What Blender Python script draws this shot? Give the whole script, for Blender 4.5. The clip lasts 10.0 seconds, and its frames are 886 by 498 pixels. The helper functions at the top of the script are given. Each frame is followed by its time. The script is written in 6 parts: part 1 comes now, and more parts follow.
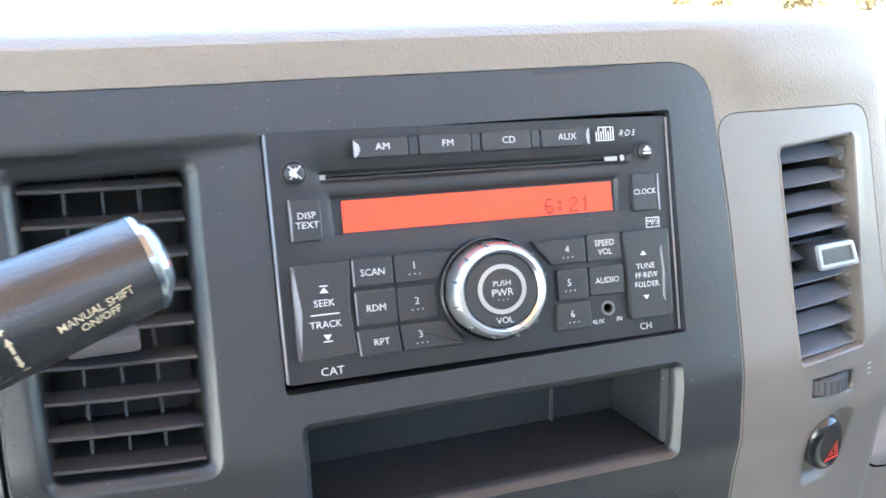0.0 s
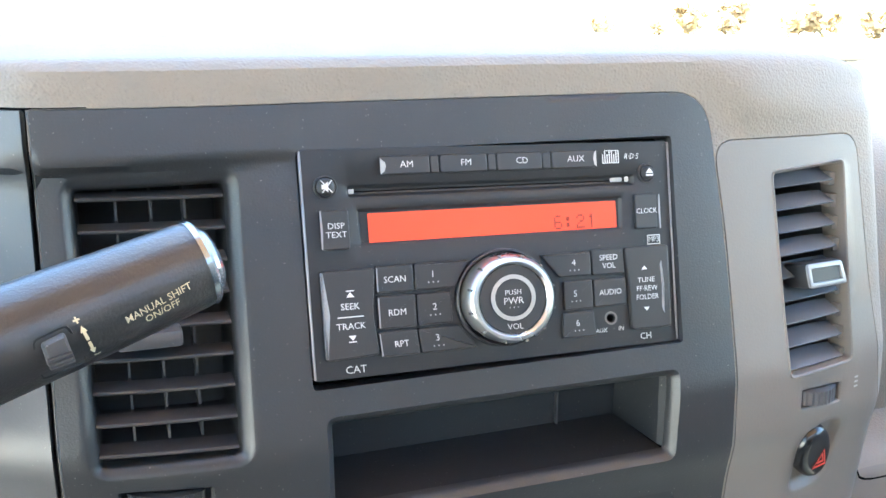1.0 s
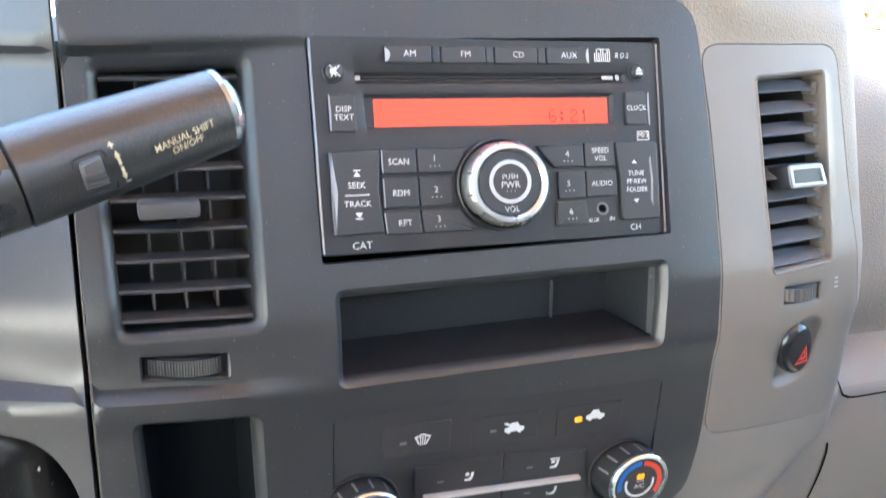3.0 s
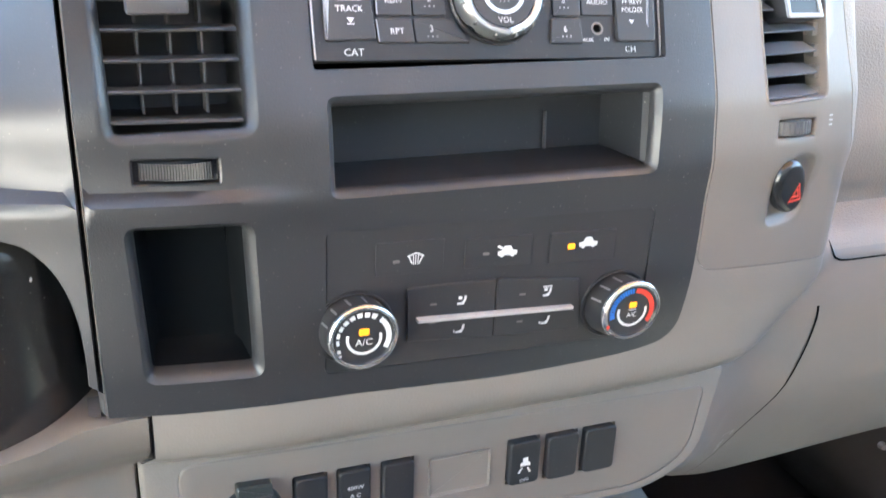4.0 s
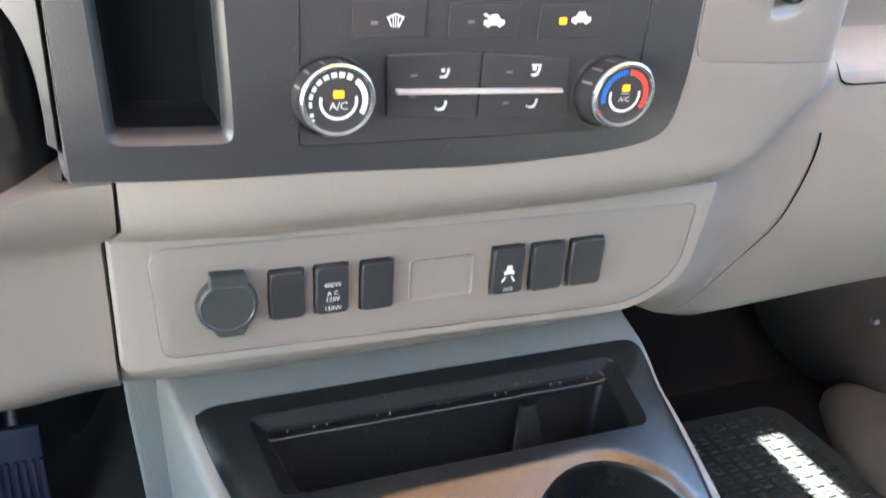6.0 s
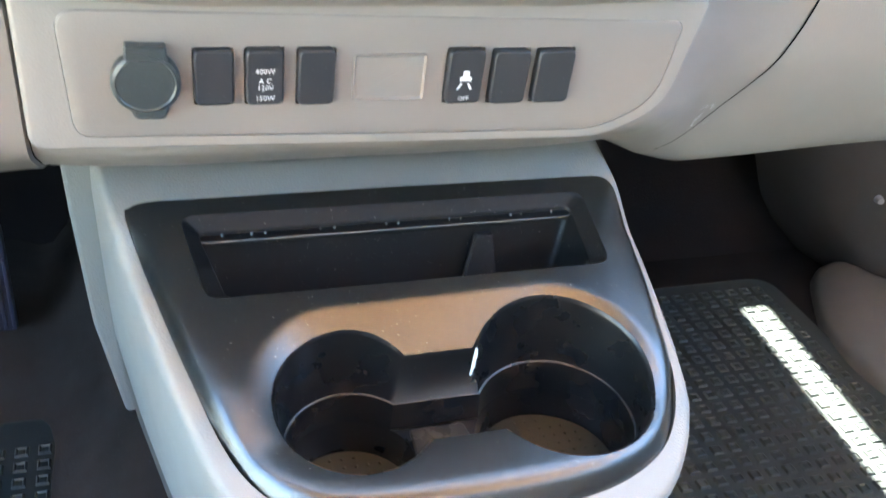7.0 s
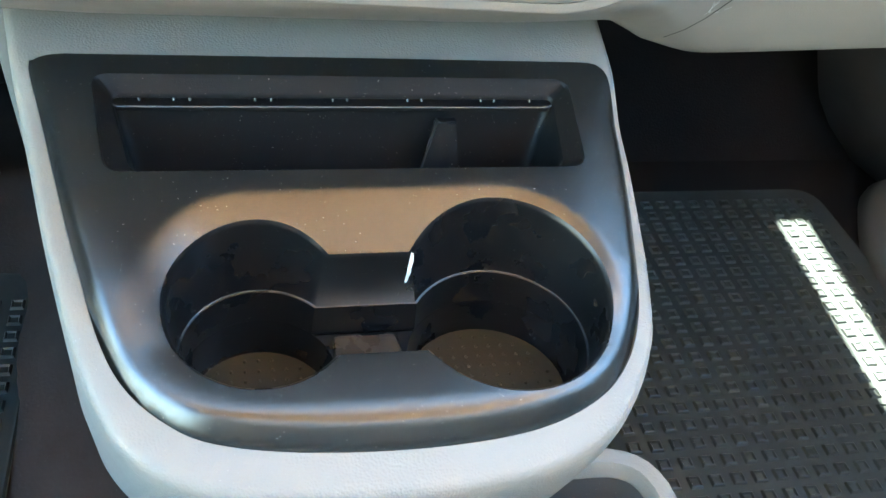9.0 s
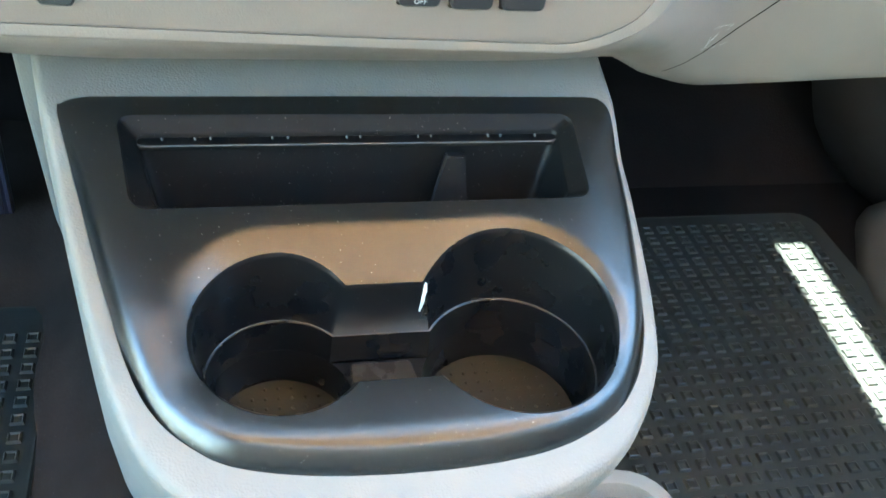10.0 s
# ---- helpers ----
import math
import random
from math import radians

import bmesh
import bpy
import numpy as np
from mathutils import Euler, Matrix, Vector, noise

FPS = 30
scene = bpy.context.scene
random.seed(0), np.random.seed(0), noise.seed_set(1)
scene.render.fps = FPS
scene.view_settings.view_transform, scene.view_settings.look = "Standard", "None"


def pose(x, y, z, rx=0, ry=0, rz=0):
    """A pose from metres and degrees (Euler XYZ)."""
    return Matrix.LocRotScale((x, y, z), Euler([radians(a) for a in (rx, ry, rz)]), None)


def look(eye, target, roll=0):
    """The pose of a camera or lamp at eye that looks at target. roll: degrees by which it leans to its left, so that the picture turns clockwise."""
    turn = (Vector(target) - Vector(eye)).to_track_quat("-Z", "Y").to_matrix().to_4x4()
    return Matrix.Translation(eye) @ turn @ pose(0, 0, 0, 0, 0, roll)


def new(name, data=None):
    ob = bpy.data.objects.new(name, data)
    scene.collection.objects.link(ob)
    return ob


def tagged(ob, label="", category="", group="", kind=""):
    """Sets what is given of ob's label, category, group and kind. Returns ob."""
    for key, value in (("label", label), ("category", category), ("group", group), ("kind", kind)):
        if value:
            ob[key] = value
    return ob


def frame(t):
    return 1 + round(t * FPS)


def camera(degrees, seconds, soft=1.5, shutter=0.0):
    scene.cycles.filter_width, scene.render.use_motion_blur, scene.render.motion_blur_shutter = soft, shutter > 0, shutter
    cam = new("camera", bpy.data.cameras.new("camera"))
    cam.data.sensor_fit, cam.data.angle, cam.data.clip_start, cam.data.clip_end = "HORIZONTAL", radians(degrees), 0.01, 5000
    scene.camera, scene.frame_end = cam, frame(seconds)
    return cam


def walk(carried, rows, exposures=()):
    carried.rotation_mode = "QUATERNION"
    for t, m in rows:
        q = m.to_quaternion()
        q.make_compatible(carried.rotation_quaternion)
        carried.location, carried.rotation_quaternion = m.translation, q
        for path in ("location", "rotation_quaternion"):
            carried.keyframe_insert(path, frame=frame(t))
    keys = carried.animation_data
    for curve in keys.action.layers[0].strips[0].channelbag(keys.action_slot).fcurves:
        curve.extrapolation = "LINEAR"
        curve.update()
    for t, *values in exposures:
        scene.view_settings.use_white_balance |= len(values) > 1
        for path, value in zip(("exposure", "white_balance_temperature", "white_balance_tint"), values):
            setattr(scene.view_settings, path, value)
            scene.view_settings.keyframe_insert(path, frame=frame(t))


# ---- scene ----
cam = camera(51.0, 10.0, shutter=0.35)
PATH = [
    (0, (-0.147, -0.355, 0.944), (0.528, 1.453, 0.417), -0.9),
    (0.5, (-0.166, -0.375, 0.949), (0.502, 1.442, 0.449), 0.1),
    (1, (-0.163, -0.383, 0.949), (0.506, 1.438, 0.461), 0.2),
    (1.5, (-0.165, -0.387, 0.946), (0.505, 1.434, 0.46), 0.2),
    (2, (-0.166, -0.391, 0.948), (0.504, 1.43, 0.462), 0.2),
    (2.2, (-0.165, -0.392, 0.947), (0.499, 1.431, 0.459), 0.2),
    (3.3, (-0.18, -0.425, 0.885), (0.501, 1.389, 0.388), 0.2),
    (3.5, (-0.18, -0.428, 0.873), (0.502, 1.378, 0.349), 0.3),
    (4, (-0.182, -0.43, 0.843), (0.498, 1.356, 0.253), 0.2),
    (4.5, (-0.183, -0.433, 0.824), (0.496, 1.345, 0.21), 0.0),
    (5, (-0.184, -0.437, 0.809), (0.494, 1.334, 0.175), 0.1),
    (5.2, (-0.185, -0.439, 0.802), (0.497, 1.327, 0.154), 0.2),
    (6.3, (-0.162, -0.43, 0.762), (0.476, 1.262, -0.094), 2.7),
    (6.5, (-0.154, -0.428, 0.751), (0.473, 1.238, -0.162), 3.7),
    (7, (-0.123, -0.423, 0.73), (0.473, 1.179, -0.308), 6.2),
    (7.5, (-0.087, -0.402, 0.717), (0.433, 1.126, -0.465), 8.6),
    (8, (-0.049, -0.377, 0.707), (0.41, 1.098, -0.563), 9.3),
    (8.5, (-0.039, -0.371, 0.703), (0.418, 1.103, -0.57), 9.3),
    (9, (-0.038, -0.374, 0.704), (0.416, 1.103, -0.566), 9.2),
    (9.5, (-0.039, -0.376, 0.706), (0.412, 1.103, -0.562), 9.1),
    (10, (-0.049, -0.387, 0.718), (0.407, 1.126, -0.509), 8.2),
]
EXPOSURES = [(0, 4.1, 6000, 2), (0.6, 4.24, 6050, 2), (1.0, 3.9, 6130, 0), (2.2, 3.79, 6240, 2), (3.3, 4.17, 6390, 5), (5.0, 4.53, 6550, 6), (6.5, 4.96, 6620, 5), (7.2, 5.14, 6600, 0), (7.5, 5.13, 6590, -3), (9.0, 4.99, 6540, -8), (10, 5.05, 6540, -9)]
walk(cam, [(t, look(eye, target, roll)) for t, eye, target, roll in PATH], EXPOSURES)

# ---- daylight: high sun ahead of the van behind an added branch, sky through the windscreen and side windows ----
SUN_ELEVATION, SUN_AZIMUTH = radians(70), radians(4)
world = bpy.data.worlds.new("daylight")
scene.world = world
world.use_nodes = True
wn = world.node_tree.nodes
sky = wn.new("ShaderNodeTexSky")
sky.sky_type, sky.sun_disc = "NISHITA", False
sky.sun_elevation, sky.sun_rotation = SUN_ELEVATION, SUN_AZIMUTH
sky.dust_density, sky.ozone_density = 0.3, 1.6
wn["Background"].inputs[1].default_value = 0.11
world.node_tree.links.new(sky.outputs[0], wn["Background"].inputs[0])
sun = new("sun", bpy.data.lights.new("sun", "SUN"))
sun.data.energy, sun.data.angle, sun.data.color = 5.0, radians(0.9), (1.0, 0.96, 0.9)
toward = Vector((math.cos(SUN_ELEVATION) * math.sin(SUN_AZIMUTH), math.cos(SUN_ELEVATION) * math.cos(SUN_AZIMUTH), math.sin(SUN_ELEVATION)))
sun.matrix_world = look(toward * 10, (0, 0, 0))


# ---- materials ----
def material(name, base, rough=0.5, metal=0.0, var=0.12, grain=0.0, grain_size=900.0, dust=0.0, dust_colour=(0.45, 0.42, 0.38), spec=0.5, leather=False, glow=0.0, smudge=0.0):
    """Moulded surface: two scales of tone, a fine grain relief, specks of dust and rubbed patches."""
    m = bpy.data.materials.new(name)
    m.use_nodes = True
    nt = m.node_tree
    n, ln = nt.nodes, nt.links
    b = n["Principled BSDF"]
    b.inputs["Metallic"].default_value = metal
    b.inputs["Specular IOR Level"].default_value = spec
    co = n.new("ShaderNodeTexCoord")
    big = n.new("ShaderNodeTexNoise")
    big.inputs["Scale"].default_value, big.inputs["Detail"].default_value = 14, 6
    ln.new(co.outputs["Object"], big.inputs["Vector"])
    ramp = n.new("ShaderNodeMapRange")
    ramp.inputs[3].default_value, ramp.inputs[4].default_value = 1 - var, 1 + var
    ln.new(big.outputs[0], ramp.inputs[0])
    tone = n.new("ShaderNodeMix")
    tone.data_type, tone.blend_type = "RGBA", "MULTIPLY"
    tone.inputs[0].default_value = 1
    tone.inputs[6].default_value = (*base, 1)
    ln.new(ramp.outputs[0], tone.inputs[7])
    colour = tone.outputs[2]
    if dust:
        sp = n.new("ShaderNodeTexNoise")
        sp.inputs["Scale"].default_value, sp.inputs["Detail"].default_value = 900, 1
        ln.new(co.outputs["Object"], sp.inputs["Vector"])
        cut = n.new("ShaderNodeMapRange")
        cut.inputs[1].default_value, cut.inputs[2].default_value = 0.745, 0.80
        cut.inputs[4].default_value = dust
        ln.new(sp.outputs[0], cut.inputs[0])
        mix = n.new("ShaderNodeMix")
        mix.data_type = "RGBA"
        ln.new(cut.outputs[0], mix.inputs[0])
        ln.new(colour, mix.inputs[6])
        mix.inputs[7].default_value = (*dust_colour, 1)
        colour = mix.outputs[2]
    ln.new(colour, b.inputs["Base Color"])
    worn = n.new("ShaderNodeTexNoise")
    worn.inputs["Scale"].default_value, worn.inputs["Detail"].default_value = 45, 5
    ln.new(co.outputs["Object"], worn.inputs["Vector"])
    rr_ = n.new("ShaderNodeMapRange")
    rr_.inputs[3].default_value, rr_.inputs[4].default_value = max(0.04, rough - 0.06 - smudge), min(1, rough + 0.06 + smudge)
    ln.new(worn.outputs[0], rr_.inputs[0])
    ln.new(rr_.outputs[0], b.inputs["Roughness"])
    if grain:
        if leather:
            g = n.new("ShaderNodeTexVoronoi")
            g.feature = "SMOOTH_F1"
        else:
            g = n.new("ShaderNodeTexNoise")
            g.inputs["Detail"].default_value = 3
        g.inputs["Scale"].default_value = grain_size
        ln.new(co.outputs["Object"], g.inputs["Vector"])
        bump = n.new("ShaderNodeBump")
        bump.inputs["Strength"].default_value, bump.inputs["Distance"].default_value = grain, 0.0010 if leather else 0.0004
        ln.new(g.outputs[0], bump.inputs["Height"])
        ln.new(bump.outputs[0], b.inputs["Normal"])
    if glow:
        b.inputs["Emission Color"].default_value, b.inputs["Emission Strength"].default_value = (*base, 1), glow
    return m


GREY = material("grey_vinyl", (0.262, 0.228, 0.195), 0.52, var=0.05, grain=0.45, grain_size=800, leather=True, spec=0.2)
GREY_LOW = material("grey_satin_moulding", (0.215, 0.192, 0.170), 0.45, var=0.06, grain=0.10, grain_size=900, leather=True, spec=0.3)
GREY_SMOOTH = material("grey_satin_plastic", (0.186, 0.163, 0.142), 0.40, var=0.05, grain=0.25, grain_size=900, spec=0.4)
CONSOLE_GREY = material("grey_console_plastic", (0.215, 0.214, 0.200), 0.5, var=0.06, grain=0.28, grain_size=820, leather=True, spec=0.4, dust=0.15, dust_colour=(0.7, 0.7, 0.68))
CHARCOAL = material("charcoal_plastic", (0.031, 0.0315, 0.0335), 0.38, var=0.10, grain=0.3, grain_size=1100, dust=0.35, spec=0.62, smudge=0.05)
CHARCOAL_LIGHT = material("charcoal_satin", (0.080, 0.077, 0.080), 0.36, var=0.10, grain=0.3, grain_size=1100, dust=0.3, spec=0.5, smudge=0.05)
BLACK = material("black_plastic", (0.024, 0.024, 0.026), 0.42, var=0.15, dust=0.2, spec=0.45)
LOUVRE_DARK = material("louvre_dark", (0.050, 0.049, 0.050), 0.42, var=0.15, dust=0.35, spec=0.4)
# pale blue base carries the sky's light on the right vent's louvres
LOUVRE_SKY = material("louvre_sky_lit", (0.15, 0.165, 0.19), 0.24, var=0.12, dust=0.3, spec=1.0)
SHEEN = material("column_black", (0.020, 0.019, 0.018), 0.24, var=0.15, dust=0.25, spec=0.8)
GLOSSY_BLACK = material("glossy_black_button", (0.018, 0.018, 0.019), 0.22, var=0.1, dust=0.1, spec=0.7)
BLACK_BUTTON = material("black_button", (0.034, 0.033, 0.034), 0.40, var=0.12, dust=0.1, spec=0.5)
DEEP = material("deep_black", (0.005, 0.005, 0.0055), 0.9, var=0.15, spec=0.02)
CUBBY_DARK = material("cubby_charcoal", (0.022, 0.024, 0.027), 0.5, var=0.12, grain=0.3, grain_size=1100, dust=0.35, spec=0.3)
POCKET_SHADE = material("pocket_shade", (0.005, 0.006, 0.007), 0.7, var=0.15, spec=0.05)
DUCT = material("duct_grey", (0.045, 0.046, 0.047), 0.6, var=0.15, spec=0.3)
DUSTY = material("dusty_black_plastic", (0.060, 0.058, 0.058), 0.55, var=0.2, grain=0.3, grain_size=700, dust=0.6)
BEZEL = material("satin_black_bezel", (0.007, 0.009, 0.010), 0.17, var=0.3, grain=0.3, grain_size=2600, dust=0.5, dust_colour=(0.45, 0.42, 0.36), spec=1.0, smudge=0.02)
CUP = material("cup_black", (0.007, 0.007, 0.0075), 0.28, var=0.2, dust=0.25, spec=0.38)
STEP_BLACK = material("paler_black_step", (0.022, 0.022, 0.022), 0.32, var=0.4, spec=0.5)
PALER_BLACK = material("paler_black_edge", (0.075, 0.075, 0.075), 0.25, var=0.3, spec=0.8)
TRAY_BLACK = material("tray_black", (0.007, 0.0075, 0.008), 0.42, var=0.25, grain=0.3, grain_size=1200, dust=0.5, dust_colour=(0.4, 0.38, 0.34), spec=0.17)
NECK_SHEEN = material("neck_floor_sheen", (0.026, 0.022, 0.018), 0.28, var=0.25, grain=0.3, grain_size=500)
POD = material("charcoal_gloss", (0.066, 0.064, 0.065), 0.38, var=0.12, grain=0.2, grain_size=1100, dust=0.3, spec=0.6)
CUP_DUST = material("dusty_cup_bottom", (0.024, 0.021, 0.013), 0.5, var=0.3, grain=0.4, grain_size=500)
SILVER = material("satin_silver", (0.62, 0.61, 0.60), 0.28, metal=0.9, var=0.06, grain=0.1)
BAR = material("pale_silver_paint", (0.46, 0.46, 0.46), 0.4, metal=0.2, var=0.05)
CHROME = material("bright_silver", (0.75, 0.75, 0.75), 0.22, metal=0.9, var=0.05)
STEEL_EDGE = material("pale_edge", (0.30, 0.30, 0.31), 0.35, metal=0.3, var=0.1)
WHITE = material("white_print", (0.66, 0.66, 0.65), 0.6, var=0.05)
WHITE_DIM = material("grey_print", (0.42, 0.42, 0.41), 0.6, var=0.05)
CREAM = material("cream_print", (0.62, 0.53, 0.36), 0.6, var=0.08)
RED = material("red_print", (0.62, 0.05, 0.03), 0.5, var=0.05)
BLUE = material("blue_print", (0.02, 0.16, 0.55), 0.5, var=0.05)
AMBER = material("amber_lamp", (1.0, 0.30, 0.012), 0.5, var=0.02, glow=0.075)
LCD = material("orange_display", (0.74, 0.068, 0.024), 0.35, var=0.03, glow=0.022)
LCD_DARK = material("display_segment", (0.16, 0.02, 0.012), 0.5, var=0.02)
RUBBER = material("black_rubber", (0.038, 0.044, 0.043), 0.34, var=0.2, grain=0.3, grain_size=300, dust=0.25)
CARPET = material("black_carpet", (0.011, 0.0092, 0.0086), 0.95, var=0.35, grain=1.0, grain_size=350, spec=0.1)
TUNNEL = material("worn_dark_carpet", (0.042, 0.034, 0.030), 0.85, var=0.6, grain=0.8, grain_size=260, dust=0.3, spec=0.12)
BROWN_BOUNCE = material("brown_trim", (0.30, 0.25, 0.20), 0.85, var=0.15, grain=0.4, grain_size=200)
BEIGE = material("beige_headliner", (0.50, 0.29, 0.15), 0.95, var=0.08, grain=0.4, grain_size=300)
LINER = material("grey_door_trim", (0.16, 0.15, 0.14), 0.9, var=0.08, grain=0.5, grain_size=300)
LINING = material("footwell_grey", (0.047, 0.040, 0.035), 0.6, var=0.3, grain=0.4, grain_size=600, dust=0.4)
SILL_GREY = material("sill_grey", (0.115, 0.110, 0.102), 0.55, var=0.12, grain=0.4, grain_size=600, dust=0.3)
KICK = material("kick_panel_grey", (0.16, 0.15, 0.14), 0.6, var=0.12, grain=0.4, grain_size=600)
TAN = material("tan_trim", (0.30, 0.26, 0.20), 0.7, var=0.1)
GROUND = material("pale_gravel", (0.62, 0.58, 0.51), 0.95, var=0.25, grain=0.6, grain_size=40)
LEAF = material("dry_leaf", (0.12, 0.11, 0.05), 0.8, var=0.3)
SHRUB_LEAF = material("dry_scrub_leaf", (0.55, 0.42, 0.24), 0.9, var=0.3, spec=0.0)
BARK = material("bark", (0.16, 0.12, 0.09), 0.9, var=0.3)
PEDAL = material("pedal_rubber", (0.035, 0.036, 0.06), 0.4, var=0.2, grain=0.2)
glass = bpy.data.materials.new("clear_glass")
glass.use_nodes = True
gb = glass.node_tree.nodes["Principled BSDF"]
gb.inputs["Transmission Weight"].default_value, gb.inputs["Roughness"].default_value, gb.inputs["IOR"].default_value = 1.0, 0.0, 1.001


# ---- building blocks ----
def thing(name, at, label, category, group="", kind=""):
    ob = new(name)
    ob.location = at
    ob.empty_display_size = 0.02
    return tagged(ob, label, category, group, kind)


def finish(name, bm, mat_, parent=None, label="", sharp=38.0, clean=True):
    if clean:
        bmesh.ops.remove_doubles(bm, verts=bm.verts, dist=1e-5)
    bmesh.ops.recalc_face_normals(bm, faces=bm.faces)
    me = bpy.data.meshes.new(name)
    bm.to_mesh(me)
    bm.free()
    me.materials.append(mat_)
    for p in me.polygons:
        p.use_smooth = len(p.vertices) < 7
    me.set_sharp_from_angle(angle=radians(sharp))
    ob = new(name, me)
    if parent is not None:
        ob.parent = parent
        base = parent
        while base.parent is not None:
            base = base.parent
        if parent is base and parent.type == "EMPTY":
            ob.matrix_parent_inverse = Matrix.Translation(-Vector(parent.location))
    if label:
        ob["label"] = label
    return ob


def part(name, bm, mat_, parent, label="", sharp=38.0):
    return finish(name, bm, mat_, parent, label, sharp)


def structure(name, bm, mat_, label, category):
    return tagged(finish(name, bm, mat_), label, category, kind="structure")


def rounded(corners, r, n=4):
    """Corners joined with rounded turns; a corner may name its own radius."""
    out, k = [], len(corners)
    for i in range(k):
        p, a, c = Vector(corners[i][:2]), Vector(corners[i - 1][:2]), Vector(corners[(i + 1) % k][:2])
        d0, d1 = (a - p).normalized(), (c - p).normalized()
        rad = min(corners[i][2] if len(corners[i]) > 2 else r, (a - p).length * 0.45, (c - p).length * 0.45)
        for j in range(n + 1):
            t = j / n
            q = (p + d0 * rad) * (1 - t) ** 2 + p * 2 * t * (1 - t) + (p + d1 * rad) * t * t
            out.append((q.x, q.y))
    return out


def rect(x0, z0, x1, z1, r=0.002, n=4):
    return rounded([(x0, z0), (x1, z0), (x1, z1), (x0, z1)], r, n)


def circle(x, z, r, n=32, rz=None):
    return [(x + r * math.cos(2 * math.pi * i / n), z + (rz or r) * math.sin(2 * math.pi * i / n)) for i in range(n)]


def area(loop):
    return 0.5 * sum(loop[i - 1][0] * loop[i][1] - loop[i][0] * loop[i - 1][1] for i in range(len(loop)))


def ccw(loop):
    return list(loop) if area(loop) > 0 else list(reversed(loop))


def resample(loop, step):
    out = []
    for i in range(len(loop)):
        a, b = loop[i], loop[(i + 1) % len(loop)]
        k = max(1, int(math.hypot(b[0] - a[0], b[1] - a[1]) / step))
        out += [(a[0] + (b[0] - a[0]) * j / k, a[1] + (b[1] - a[1]) * j / k) for j in range(k)]
    return out


def eased(loop, keep, rounds=14):
    """A closed outline smoothed without shrinking; places for which keep() holds stay."""
    p = np.array(loop)
    held = np.array([keep(x, y) for x, y in loop])[:, None]
    for _ in range(rounds):
        for k in (0.5, -0.52):
            q = p + k * ((np.roll(p, 1, 0) + np.roll(p, -1, 0)) / 2 - p)
            p = np.where(held, p, q)
    return [(float(x), float(y)) for x, y in p]


def through_points(points, step, straight=()):
    """A closed curve through points (Catmull-Rom); spans named in straight stay straight."""
    out, k = [], len(points)
    for i in range(k):
        p0, p1, p2, p3 = [Vector(points[(i + j) % k]) for j in (-1, 0, 1, 2)]
        n = max(1, int((p2 - p1).length / step))
        for j in range(n):
            t = j / n
            q = p1.lerp(p2, t) if i in straight else 0.5 * (2 * p1 + (p2 - p0) * t + (2 * p0 - 5 * p1 + 4 * p2 - p3) * t * t + (3 * p1 - p0 - 3 * p2 + p3) * t ** 3)
            out.append((q.x, q.y))
    return out


def inset(loop, d):
    """The loop moved inwards by d (outwards: minus)."""
    if abs(d) < 1e-9:
        return list(loop)
    loop = ccw(loop)
    out, k = [], len(loop)
    for i in range(k):
        p, a, c = Vector(loop[i]), Vector(loop[i - 1]), Vector(loop[(i + 1) % k])
        e0, e1 = (p - a), (c - p)
        if e0.length < 1e-9 or e1.length < 1e-9:
            e0 = e1 = c - a
        e0, e1 = e0.normalized(), e1.normalized()
        n = Vector((-e0.y - e1.y, e0.x + e1.x))
        n = n.normalized() if n.length > 1e-6 else Vector((-e0.y, e0.x))
        m = max(0.5, n.dot(Vector((-e0.y, e0.x))))
        q = p + n * d / m
        out.append((q.x, q.y))
    return out


def inside(px, py, loop):
    lx, ly = np.array([p[0] for p in loop]), np.array([p[1] for p in loop])
    res = np.zeros(len(px), bool)
    for i in range(len(loop)):
        x0, y0, x1, y1 = lx[i - 1], ly[i - 1], lx[i], ly[i]
        if y0 != y1:
            hit = ((y0 > py) != (y1 > py)) & (px < (x1 - x0) * (py - y0) / (y1 - y0) + x0)
            res ^= hit
    return res


def distance(px, py, loop):
    best = np.full(len(px), 1e9)
    for i in range(len(loop)):
        (x0, y0), (x1, y1) = loop[i - 1], loop[i]
        dx, dy = x1 - x0, y1 - y0
        t = np.clip(((px - x0) * dx + (py - y0) * dy) / (dx * dx + dy * dy + 1e-18), 0, 1)
        best = np.minimum(best, np.hypot(px - x0 - t * dx, py - y0 - t * dy))
    return best


